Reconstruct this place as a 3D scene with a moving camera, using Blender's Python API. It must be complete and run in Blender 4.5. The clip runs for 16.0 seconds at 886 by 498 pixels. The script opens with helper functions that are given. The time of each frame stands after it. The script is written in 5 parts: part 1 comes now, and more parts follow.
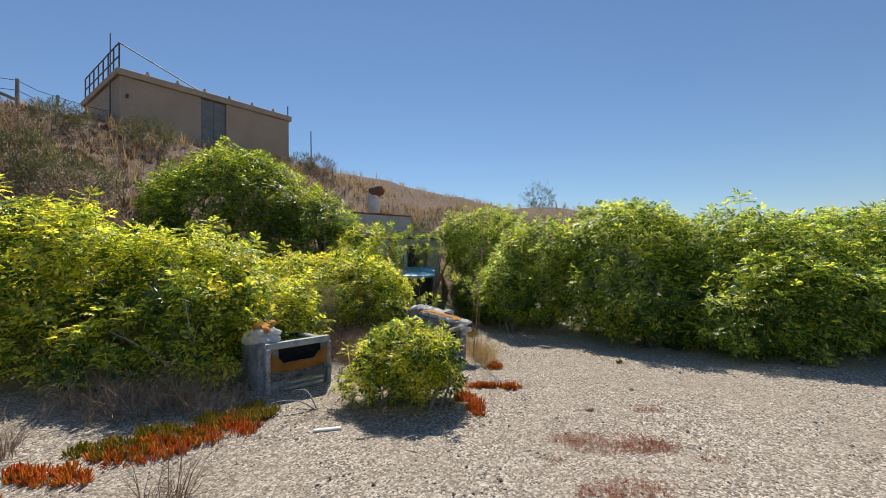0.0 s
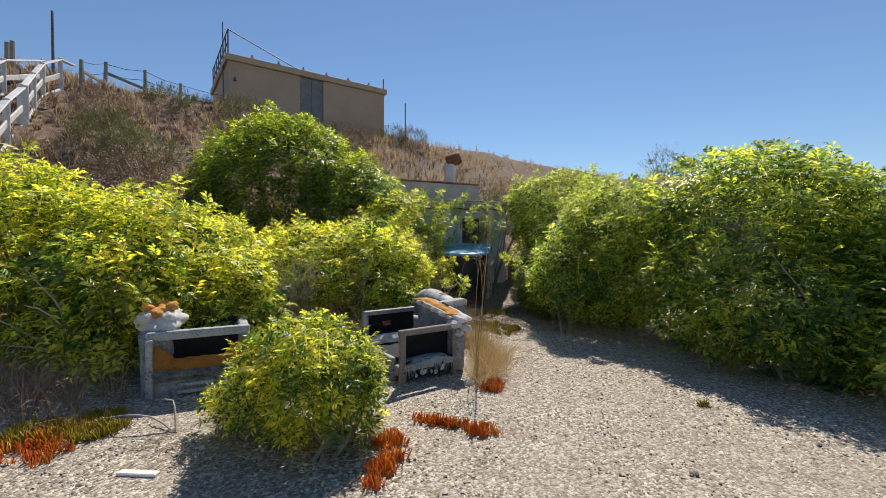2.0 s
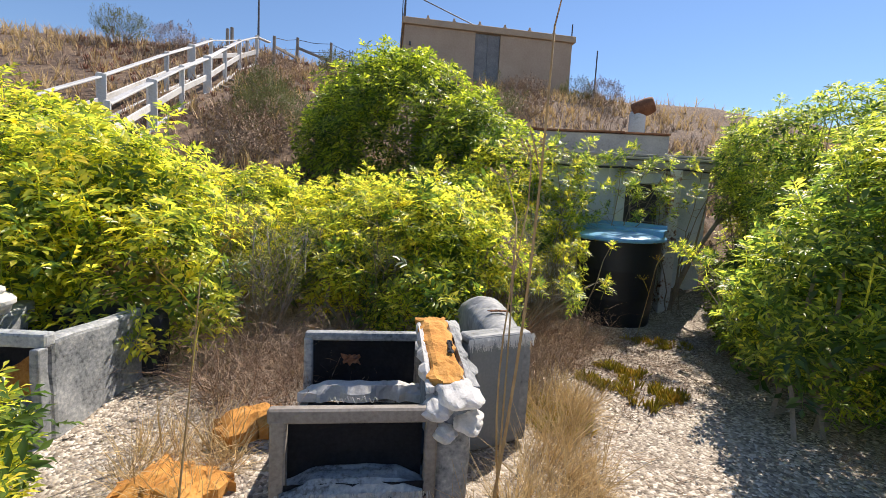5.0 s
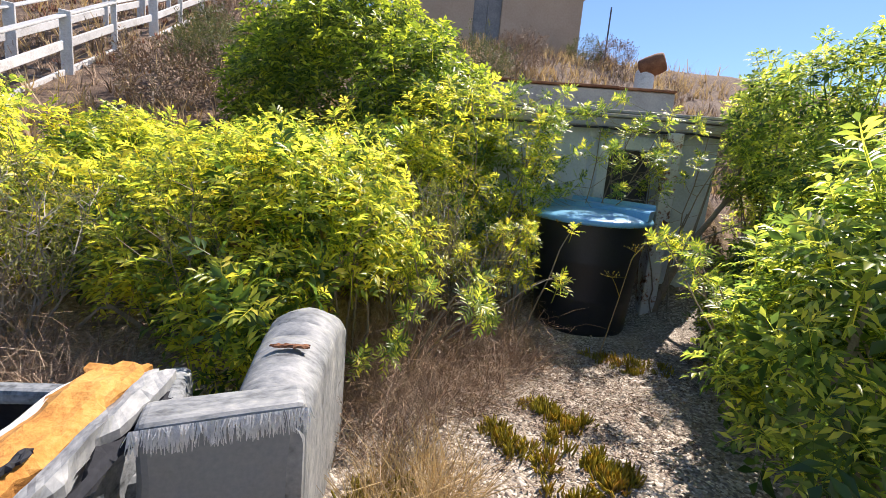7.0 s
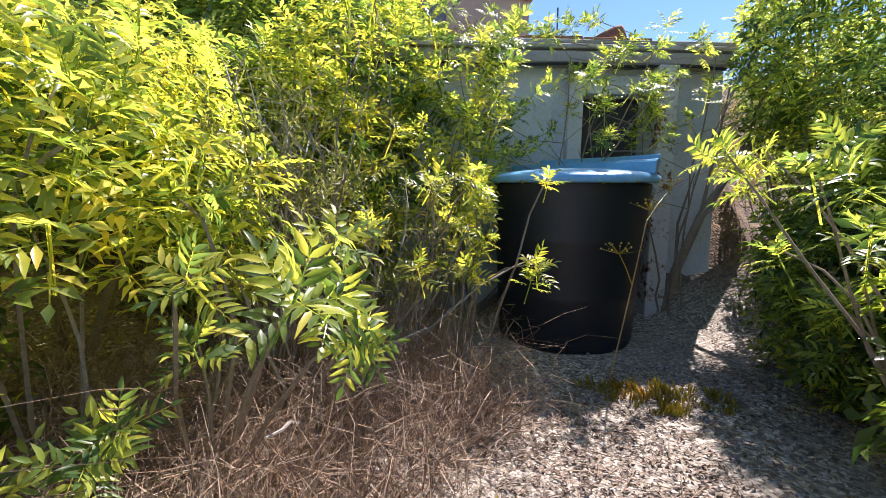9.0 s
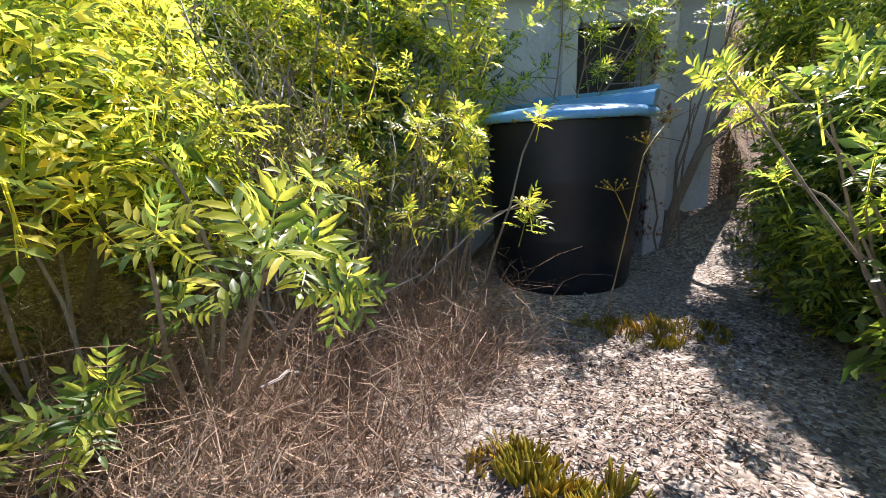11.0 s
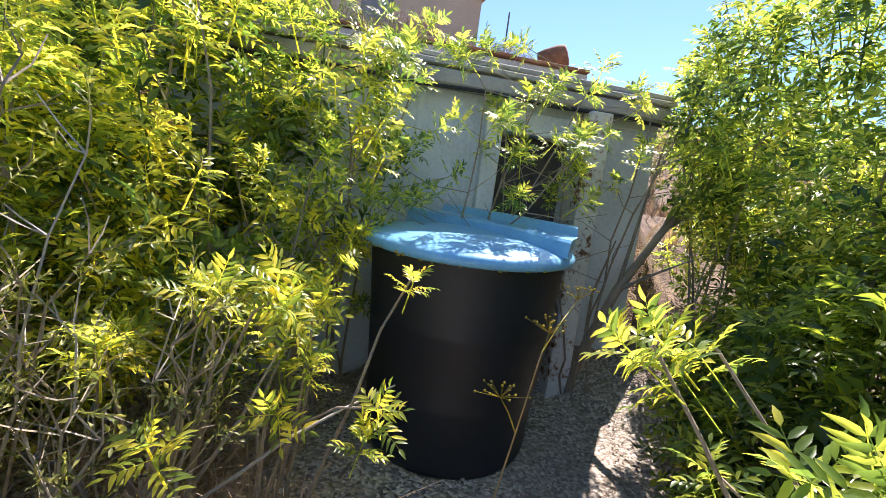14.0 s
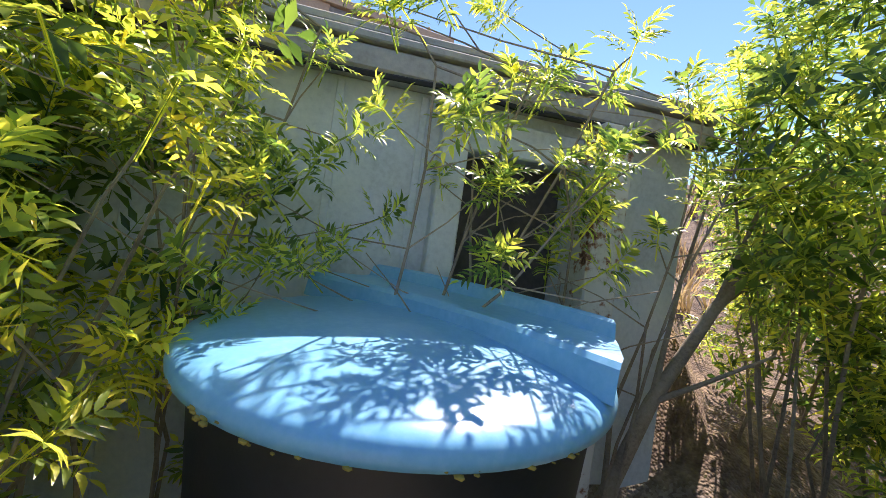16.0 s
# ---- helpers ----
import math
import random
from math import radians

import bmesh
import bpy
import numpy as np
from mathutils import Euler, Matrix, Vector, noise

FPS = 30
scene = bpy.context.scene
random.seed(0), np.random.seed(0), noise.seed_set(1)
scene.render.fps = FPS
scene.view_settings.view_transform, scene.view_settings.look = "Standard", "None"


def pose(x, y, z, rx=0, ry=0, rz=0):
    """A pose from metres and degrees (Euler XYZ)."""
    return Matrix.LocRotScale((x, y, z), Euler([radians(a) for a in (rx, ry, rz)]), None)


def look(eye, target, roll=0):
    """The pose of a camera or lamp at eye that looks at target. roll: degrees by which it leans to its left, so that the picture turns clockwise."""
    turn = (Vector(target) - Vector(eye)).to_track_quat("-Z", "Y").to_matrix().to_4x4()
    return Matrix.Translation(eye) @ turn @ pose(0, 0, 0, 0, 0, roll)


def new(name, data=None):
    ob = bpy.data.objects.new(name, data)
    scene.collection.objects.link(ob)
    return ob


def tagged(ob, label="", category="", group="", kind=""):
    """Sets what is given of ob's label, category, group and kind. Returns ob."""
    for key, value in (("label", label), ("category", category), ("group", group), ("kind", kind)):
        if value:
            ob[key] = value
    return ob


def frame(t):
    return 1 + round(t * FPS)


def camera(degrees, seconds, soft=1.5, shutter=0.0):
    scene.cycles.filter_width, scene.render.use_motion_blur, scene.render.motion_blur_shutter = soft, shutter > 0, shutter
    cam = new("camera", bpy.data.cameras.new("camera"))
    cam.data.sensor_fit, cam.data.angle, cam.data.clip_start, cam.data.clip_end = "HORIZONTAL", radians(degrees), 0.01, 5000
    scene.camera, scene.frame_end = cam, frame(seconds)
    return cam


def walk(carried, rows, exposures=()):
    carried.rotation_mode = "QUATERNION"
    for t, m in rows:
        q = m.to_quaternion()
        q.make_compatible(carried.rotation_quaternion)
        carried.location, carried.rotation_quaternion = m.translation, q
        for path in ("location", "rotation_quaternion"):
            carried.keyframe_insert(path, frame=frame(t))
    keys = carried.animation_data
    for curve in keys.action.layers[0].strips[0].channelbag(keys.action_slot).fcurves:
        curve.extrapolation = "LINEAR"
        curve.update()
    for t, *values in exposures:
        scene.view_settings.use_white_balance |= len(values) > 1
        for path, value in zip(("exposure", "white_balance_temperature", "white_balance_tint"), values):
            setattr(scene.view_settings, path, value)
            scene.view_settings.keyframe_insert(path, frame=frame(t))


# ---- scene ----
import itertools

cam = camera(93.5, 16.0, 0.7)
PATH = [
    (0, (0.683, 0.053, 1.491), (0.61, 2.05, 1.538), -0.9),
    (0.5, (1.084, 0.532, 1.439), (1.04, 2.531, 1.429), 0.1),
    (1, (1.455, 1.011, 1.362), (1.233, 2.997, 1.309), 0.7),
    (1.5, (1.712, 1.499, 1.363), (1.248, 3.445, 1.311), 0.0),
    (2, (1.973, 2.032, 1.383), (1.321, 3.921, 1.334), 0.2),
    (2.5, (2.144, 2.512, 1.356), (1.297, 4.323, 1.285), 0.9),
    (3, (2.208, 3.044, 1.322), (1.194, 4.766, 1.23), 2.0),
    (3.2, (2.224, 3.229, 1.329), (1.157, 4.918, 1.226), 2.3),
    (5.3, (1.751, 5.28, 1.301), (0.317, 6.661, 1.117), 3.1),
    (5.5, (1.708, 5.496, 1.319), (0.322, 6.928, 1.143), 3.3),
    (6, (1.763, 5.854, 1.312), (0.449, 7.347, 1.103), 4.5),
    (6.1, (1.768, 5.918, 1.314), (0.442, 7.398, 1.089), 4.5),
    (6.5, (1.755, 6.142, 1.335), (0.372, 7.558, 1.055), 4.8),
    (7, (1.607, 6.44, 1.302), (0.169, 7.795, 0.989), 5.1),
    (7.5, (1.476, 6.727, 1.321), (0.012, 8.054, 1.012), 5.1),
    (8, (1.261, 7.059, 1.317), (-0.172, 8.431, 1.061), 5.1),
    (8.5, (0.998, 7.42, 1.145), (-0.362, 8.876, 0.962), 4.2),
    (9, (0.894, 7.638, 0.868), (-0.457, 9.101, 0.681), 1.1),
    (9.2, (0.905, 7.641, 0.84), (-0.446, 9.1, 0.621), -0.5),
    (11.5, (0.891, 7.696, 0.84), (-0.424, 9.138, 0.406), -0.9),
    (12, (0.873, 7.699, 0.937), (-0.382, 9.189, 0.485), 2.3),
    (12.5, (0.876, 7.651, 1.17), (-0.319, 9.196, 0.737), 5.2),
    (13, (0.879, 7.745, 1.238), (-0.259, 9.344, 0.851), 6.9),
    (13.5, (0.825, 8.118, 1.291), (-0.279, 9.755, 0.975), 7.9),
    (14, (0.701, 8.41, 1.296), (-0.404, 10.063, 1.081), 7.6),
    (14.5, (0.544, 8.749, 1.348), (-0.568, 10.408, 1.241), 6.7),
    (15, (0.445, 9.004, 1.332), (-0.745, 10.609, 1.241), 6.6),
    (15.5, (0.343, 9.219, 1.349), (-0.795, 10.863, 1.312), 7.0),
    (16, (0.198, 9.421, 1.384), (-0.817, 11.144, 1.4), 7.9),
]
walk(cam, [(t, look(eye, target, roll)) for t, eye, target, roll in PATH],
     exposures=[(0.0, 0.04, 6500, 10), (1.5, 0.12, 6500, 10), (3.0, 0.32, 6500, 12), (5.3, 0.7, 6550, 14), (7.0, 0.85, 6400, 17), (8.0, 0.88, 6250, 20), (9.0, 1.08, 5950, 22), (12.5, 1.18, 5950, 22), (14.0, 1.46, 6250, 21), (15.0, 1.46, 6250, 21), (16.0, 1.32, 6350, 21)])

# ---- light ----
SUN_AZ, SUN_EL = 8.0, 53.0          # degrees left of +y, degrees up
world = bpy.data.worlds.new("sky")
scene.world = world
world.use_nodes = True
wn = world.node_tree
sky = wn.nodes.new("ShaderNodeTexSky")
sky.sky_type = "NISHITA"
sky.sun_disc = False
sky.sun_elevation = radians(SUN_EL)
sky.sun_rotation = radians(-SUN_AZ)
sky.air_density, sky.dust_density, sky.ozone_density = 1.1, 0.0, 6.0
wn.nodes["Background"].inputs["Strength"].default_value = 0.092
wn.links.new(sky.outputs[0], wn.nodes["Background"].inputs[0])
sun_data = bpy.data.lights.new("sun", "SUN")
sun_data.energy, sun_data.angle, sun_data.color = 4.9, radians(0.53), (1.0, 0.92, 0.80)
sun = new("sun", sun_data)
sun_dir = Vector((-math.sin(radians(SUN_AZ)) * math.cos(radians(SUN_EL)), math.cos(radians(SUN_AZ)) * math.cos(radians(SUN_EL)), math.sin(radians(SUN_EL))))
sun.matrix_world = look(sun_dir * 60, (0, 0, 0))


# ---- materials ----
def material(name, colours, scale=6.0, fine=60.0, rough=0.8, metal=0.0, bump=0.3, island=0.0, thing=0.0, fine_mix=0.45, translucent=None, detail=4.0, stops=(0.3, 0.7), bump_dist=0.01, coat=0.0, by_leaf=False, stretch=None):
    """Colours laid by broad and fine noise, with bump; island / thing: brightness spread from piece to piece."""
    m = bpy.data.materials.new(name)
    m.use_nodes = True
    nt = m.node_tree
    bsdf = nt.nodes["Principled BSDF"]
    co = nt.nodes.new("ShaderNodeTexCoord")

    def noise_node(s, d):
        n = nt.nodes.new("ShaderNodeTexNoise")
        n.inputs["Scale"].default_value, n.inputs["Detail"].default_value = s, d
        n.inputs["Roughness"].default_value = 0.62
        if stretch:
            mp = nt.nodes.new("ShaderNodeMapping")
            mp.inputs["Scale"].default_value = stretch
            nt.links.new(co.outputs["Object"], mp.inputs["Vector"])
            nt.links.new(mp.outputs[0], n.inputs["Vector"])
        else:
            nt.links.new(co.outputs["Object"], n.inputs["Vector"])
        return n
    big, small = noise_node(scale, detail), noise_node(fine, 3.0)
    mix = nt.nodes.new("ShaderNodeMix")
    mix.data_type = "FLOAT"
    mix.inputs[0].default_value = fine_mix
    nt.links.new(big.outputs[0], mix.inputs[2])
    if by_leaf:
        nt.links.new(nt.nodes.new("ShaderNodeNewGeometry").outputs["Random Per Island"], mix.inputs[3])
    else:
        nt.links.new(small.outputs[0], mix.inputs[3])
    ramp = nt.nodes.new("ShaderNodeValToRGB")
    el = ramp.color_ramp.elements
    while len(el) < len(colours):
        el.new(0.5)
    for k, c in enumerate(colours):
        el[k].position = stops[0] + (stops[1] - stops[0]) * k / max(1, len(colours) - 1)
        el[k].color = (*c, 1)
    nt.links.new(mix.outputs[0], ramp.inputs[0])
    colour = ramp.outputs[0]
    for spread, node, sock in ((island, "ShaderNodeNewGeometry", "Random Per Island"), (thing, "ShaderNodeObjectInfo", "Random")):
        if spread:
            src = nt.nodes.new(node)
            rng = nt.nodes.new("ShaderNodeMapRange")
            rng.inputs[3].default_value, rng.inputs[4].default_value = 1 - spread, 1 + spread
            nt.links.new(src.outputs[sock], rng.inputs[0])
            hsv = nt.nodes.new("ShaderNodeHueSaturation")
            nt.links.new(rng.outputs[0], hsv.inputs["Value"])
            nt.links.new(colour, hsv.inputs["Color"])
            colour = hsv.outputs[0]
    nt.links.new(colour, bsdf.inputs["Base Color"])
    bsdf.inputs["Roughness"].default_value, bsdf.inputs["Metallic"].default_value = rough, metal
    bsdf.inputs["Coat Weight"].default_value = coat
    if bump:
        b = nt.nodes.new("ShaderNodeBump")
        b.inputs["Strength"].default_value, b.inputs["Distance"].default_value = bump, bump_dist
        nt.links.new(mix.outputs[0], b.inputs["Height"])
        nt.links.new(b.outputs[0], bsdf.inputs["Normal"])
    if translucent:
        tr = nt.nodes.new("ShaderNodeBsdfTranslucent")
        gain = nt.nodes.new("ShaderNodeMix")
        gain.data_type, gain.blend_type = "RGBA", "MULTIPLY"
        gain.inputs[0].default_value = 1.0
        nt.links.new(colour, gain.inputs[6])
        gain.inputs[7].default_value = (*translucent[1], 1)
        nt.links.new(gain.outputs[2], tr.inputs["Color"])
        ms = nt.nodes.new("ShaderNodeMixShader")
        ms.inputs[0].default_value = translucent[0]
        nt.links.new(bsdf.outputs[0], ms.inputs[1])
        nt.links.new(tr.outputs[0], ms.inputs[2])
        nt.links.new(ms.outputs[0], nt.nodes["Material Output"].inputs[0])
    return m


LEAF_YELLOW = material("leaf_yellow_green", [(0.085, 0.16, 0.045), (0.26, 0.34, 0.06), (0.53, 0.51, 0.075), (0.74, 0.53, 0.09)], 3.2, 9, 0.34, bump=0, island=0.3, translucent=(0.58, (2.2, 2.15, 1.2)), stops=(0.22, 0.80), by_leaf=True, fine_mix=0.4)
LEAF_GREEN = material("leaf_green", [(0.06, 0.13, 0.042), (0.18, 0.265, 0.06), (0.43, 0.45, 0.08), (0.66, 0.52, 0.095)], 3.0, 9, 0.34, bump=0, island=0.3, translucent=(0.56, (2.2, 2.15, 1.3)), stops=(0.24, 0.84), by_leaf=True, fine_mix=0.4)
LEAF_DARK = material("leaf_deep_green", [(0.06, 0.11, 0.026), (0.19, 0.25, 0.038), (0.45, 0.44, 0.05)], 2.6, 9, 0.36, bump=0, island=0.3, translucent=(0.56, (2.2, 2.15, 1.1)), stops=(0.24, 0.82), by_leaf=True, fine_mix=0.4)
# inner leaves: older green, darkened further so the crown's gaps look shaded
LEAF_OLD_SHADED = material("leaf_old_shaded_green", [(0.035, 0.08, 0.024), (0.075, 0.135, 0.032), (0.13, 0.18, 0.04)], 2.4, 9, 0.34, bump=0, island=0.3, translucent=(0.48, (1.9, 1.9, 1.1)), stops=(0.24, 0.82), by_leaf=True)
LEAF_SHRUB = material("leaf_olive", [(0.08, 0.10, 0.035), (0.17, 0.19, 0.06), (0.30, 0.29, 0.09)], 3.0, 12, 0.5, bump=0, island=0.3, translucent=(0.45, (1.8, 1.8, 1.1)), by_leaf=True)
LEAF_SAGE = material("leaf_grey_green", [(0.06, 0.075, 0.03), (0.11, 0.12, 0.05), (0.17, 0.16, 0.07)], 1.5, 12, 0.7, bump=0, island=0.3, translucent=(0.3, (1.5, 1.5, 1.0)))
TWIG = material("twig_bark", [(0.13, 0.10, 0.07), (0.28, 0.23, 0.17), (0.36, 0.31, 0.25)], 8, 80, 0.85, bump=0.3, island=0.2)
DRY = material("dry_straw", [(0.30, 0.21, 0.10), (0.48, 0.36, 0.19), (0.62, 0.50, 0.30)], 2.0, 20, 0.7, bump=0, island=0.3, translucent=(0.3, (1.3, 1.2, 1.0)))
DRY_BROWN = material("dry_brown_twigs", [(0.14, 0.085, 0.055), (0.32, 0.22, 0.145), (0.54, 0.43, 0.32)], 2.0, 20, 0.8, bump=0, island=0.4)
ICE_RED = material("iceplant_red", [(0.40, 0.32, 0.04), (0.62, 0.30, 0.03), (0.58, 0.16, 0.03), (0.5, 0.09, 0.04)], 9, 40, 0.35, bump=0, island=0.35, translucent=(0.35, (1.6, 1.4, 1.0)))
ICE_DULL = material("iceplant_dull_red", [(0.07, 0.06, 0.03), (0.20, 0.08, 0.045), (0.30, 0.13, 0.06)], 3, 30, 0.6, bump=0, island=0.4)
ICE_GREEN = material("iceplant_green", [(0.16, 0.18, 0.025), (0.34, 0.29, 0.03), (0.50, 0.24, 0.03)], 6, 30, 0.35, bump=0, island=0.35, translucent=(0.35, (1.6, 1.5, 1.0)))
CONCRETE = material("pale_painted_wall", [(0.40, 0.44, 0.48), (0.58, 0.63, 0.68), (0.70, 0.74, 0.77)], 2.2, 40, 0.8, bump=0.25)
FASCIA = material("weathered_fascia", [(0.24, 0.22, 0.20), (0.38, 0.36, 0.33), (0.48, 0.45, 0.40)], 3, 40, 0.85, bump=0.35)
STUCCO = material("tan_stucco", [(0.33, 0.25, 0.18), (0.40, 0.31, 0.23), (0.46, 0.37, 0.28)], 0.7, 14, 0.9, bump=0.3)
STUCCO_TRIM = material("tan_parapet", [(0.36, 0.27, 0.19), (0.46, 0.36, 0.26)], 1.2, 20, 0.9, bump=0.3)
GREY_DOOR = material("grey_metal_door", [(0.10, 0.105, 0.11), (0.17, 0.175, 0.18), (0.26, 0.26, 0.25)], 2.5, 18, 0.55, bump=0.1)
RUSTY = material("white_paint_with_rust", [(0.10, 0.045, 0.025), (0.30, 0.16, 0.10), (0.56, 0.56, 0.54), (0.64, 0.64, 0.62)], 6, 30, 0.7, bump=0.4, stops=(0.38, 0.52))
RUST = material("rust", [(0.09, 0.035, 0.02), (0.22, 0.09, 0.04), (0.30, 0.15, 0.08)], 8, 50, 0.85, bump=0.4)
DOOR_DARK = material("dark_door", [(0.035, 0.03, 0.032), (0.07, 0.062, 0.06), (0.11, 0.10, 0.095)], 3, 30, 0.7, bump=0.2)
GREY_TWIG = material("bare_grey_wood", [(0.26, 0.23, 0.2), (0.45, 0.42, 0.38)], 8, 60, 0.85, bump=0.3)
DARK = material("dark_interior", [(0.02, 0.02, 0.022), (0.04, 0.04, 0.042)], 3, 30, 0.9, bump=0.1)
TANK = material("black_plastic", [(0.012, 0.013, 0.016), (0.022, 0.024, 0.03)], 3, 60, 0.5, bump=0.08)
LID = material("blue_fibreglass", [(0.12, 0.36, 0.58), (0.18, 0.44, 0.67), (0.27, 0.53, 0.74)], 2.2, 45, 0.30, bump=0.05)
MOSS = material("lichen", [(0.22, 0.17, 0.03), (0.40, 0.30, 0.06)], 20, 90, 0.95, bump=0.4)
WHITE_WOOD = material("white_painted_timber", [(0.38, 0.36, 0.33), (0.62, 0.61, 0.59), (0.76, 0.76, 0.74)], 3, 40, 0.7, bump=0.2, thing=0.12)
GREY_WOOD = material("weathered_timber", [(0.14, 0.12, 0.10), (0.26, 0.23, 0.20), (0.36, 0.33, 0.29)], 5, 60, 0.85, bump=0.3, thing=0.2)
STEEL = material("dark_steel", [(0.05, 0.052, 0.06), (0.11, 0.11, 0.12)], 8, 60, 0.6, bump=0.1)
FABRIC = material("worn_grey_vinyl", [(0.05, 0.055, 0.06), (0.20, 0.215, 0.225), (0.30, 0.31, 0.315), (0.48, 0.48, 0.47)], 6, 45, 0.6, bump=0.5, stops=(0.36, 0.66))
FABRIC_PALE = material("pale_worn_vinyl", [(0.07, 0.072, 0.075), (0.30, 0.32, 0.33), (0.41, 0.43, 0.43), (0.60, 0.59, 0.57)], 5, 50, 0.6, bump=0.6, stops=(0.36, 0.68))
VINYL = material("smooth_grey_vinyl", [(0.17, 0.19, 0.205), (0.225, 0.245, 0.26), (0.28, 0.295, 0.305)], 2.0, 60, 0.5, bump=0.15)
ROLL = material("cracked_vinyl_roll", [(0.06, 0.062, 0.066), (0.21, 0.22, 0.225), (0.32, 0.325, 0.32), (0.50, 0.49, 0.47)], 3.5, 22, 0.6, bump=0.5, stops=(0.32, 0.70), stretch=(1.2, 2.6, 1.2))
DARK_CLOTH = material("black_dust_cloth", [(0.010, 0.011, 0.015), (0.03, 0.032, 0.04)], 6, 60, 0.9, bump=0.2)
FOAM = material("orange_foam", [(0.30, 0.11, 0.02), (0.54, 0.25, 0.055), (0.66, 0.36, 0.11)], 7, 70, 0.95, bump=0.8)
BATTING = material("white_batting", [(0.56, 0.55, 0.53), (0.74, 0.73, 0.71), (0.84, 0.83, 0.81)], 12, 60, 0.95, bump=0.8, translucent=(0.35, (1.2, 1.2, 1.2)))
STONE = material("gravel_stone", [(0.22, 0.18, 0.145), (0.46, 0.39, 0.32), (0.70, 0.63, 0.54)], 3, 40, 0.9, bump=0.2, island=0.55)
LITTER = material("leaf_litter", [(0.11, 0.075, 0.055), (0.23, 0.17, 0.125), (0.42, 0.34, 0.27)], 4, 30, 0.9, bump=0, island=0.5)
SHELL_WHITE = material("white_shell", [(0.62, 0.6, 0.56), (0.78, 0.76, 0.72)], 10, 60, 0.7, bump=0.2)


def ground_material():
    """Gravel by the buildings, dry soil and straw on the hill, parted by height."""
    m = bpy.data.materials.new("gravel_and_dry_soil")
    m.use_nodes = True
    nt = m.node_tree
    L = nt.links.new
    bsdf = nt.nodes["Principled BSDF"]
    bsdf.inputs["Roughness"].default_value = 0.95
    co = nt.nodes.new("ShaderNodeTexCoord")

    def tex(kind, s, d=4.0):
        n = nt.nodes.new(kind)
        n.inputs["Scale"].default_value = s
        if kind == "ShaderNodeTexNoise":
            n.inputs["Detail"].default_value = d
            n.inputs["Roughness"].default_value = 0.65
        L(co.outputs["Object"], n.inputs["Vector"])
        return n

    def ramp(src, cols, a, b):
        r = nt.nodes.new("ShaderNodeValToRGB")
        el = r.color_ramp.elements
        while len(el) < len(cols):
            el.new(0.5)
        for k, c in enumerate(cols):
            el[k].position, el[k].color = a + (b - a) * k / (len(cols) - 1), (*c, 1)
        L(src, r.inputs[0])
        return r.outputs[0]

    def mixed(f, a, b):
        x = nt.nodes.new("ShaderNodeMix")
        x.data_type = "RGBA"
        L(f, x.inputs[0]), L(a, x.inputs[6]), L(b, x.inputs[7])
        return x.outputs[2]
    cell = tex("ShaderNodeTexVoronoi", 62)
    cell2 = tex("ShaderNodeTexVoronoi", 27)
    broad = tex("ShaderNodeTexNoise", 0.9)
    mid = tex("ShaderNodeTexNoise", 7)
    bw = nt.nodes.new("ShaderNodeRGBToBW")
    L(cell.outputs["Color"], bw.inputs[0])
    stones = ramp(bw.outputs[0], [(0.10, 0.08, 0.062), (0.30, 0.25, 0.195), (0.43, 0.37, 0.295), (0.76, 0.69, 0.59)], 0.2, 0.82)
    dust = ramp(mid.outputs[0], [(0.25, 0.205, 0.16), (0.40, 0.34, 0.27)], 0.3, 0.7)
    f1 = ramp(broad.outputs[0], [(0.15, 0.15, 0.15), (0.65, 0.65, 0.65)], 0.35, 0.68)
    gravel = mixed(f1, stones, dust)
    soil = ramp(mid.outputs[0], [(0.07, 0.045, 0.032), (0.16, 0.105, 0.07), (0.30, 0.21, 0.13)], 0.3, 0.7)
    sep = nt.nodes.new("ShaderNodeSeparateXYZ")
    L(co.outputs["Object"], sep.inputs[0])
    up = nt.nodes.new("ShaderNodeMapRange")
    up.inputs[1].default_value, up.inputs[2].default_value = 0.15, 0.5
    L(sep.outputs[2], up.inputs[0])
    L(mixed(up.outputs[0], gravel, soil), bsdf.inputs["Base Color"])
    b = nt.nodes.new("ShaderNodeBump")
    b.inputs["Strength"].default_value, b.inputs["Distance"].default_value = 0.7, 0.012
    add = nt.nodes.new("ShaderNodeMath")
    add.operation = "ADD"
    L(cell.outputs["Distance"], add.inputs[0]), L(cell2.outputs["Distance"], add.inputs[1])
    L(add.outputs[0], b.inputs["Height"])
    b.invert = True
    L(b.outputs[0], bsdf.inputs["Normal"])
    return m


GROUND = ground_material()


# ---- tools ----
def empty(name, x, y, z, rz=0.0, label="", category="", group="", kind=""):
    ob = new(name)
    ob.empty_display_size = 0.1
    ob.matrix_world = pose(x, y, z, 0, 0, rz)
    return tagged(ob, label, category, group, kind)


def part(name, bm, mat, parent=None, label="", m=None, smooth=False):
    """Links a bmesh as one mesh object, under a thing or a part when one is given."""
    me = bpy.data.meshes.new(name)
    if smooth:
        for f in bm.faces:
            f.smooth = True
        for e in bm.edges:
            e.smooth = len(e.link_faces) == 2 and e.calc_face_angle() < 0.5
    bm.to_mesh(me)
    bm.free()
    me.materials.append(mat)
    ob = new(name, me)
    if parent:
        ob.parent = parent
    if m is not None:
        ob.matrix_basis = m
    return tagged(ob, label)


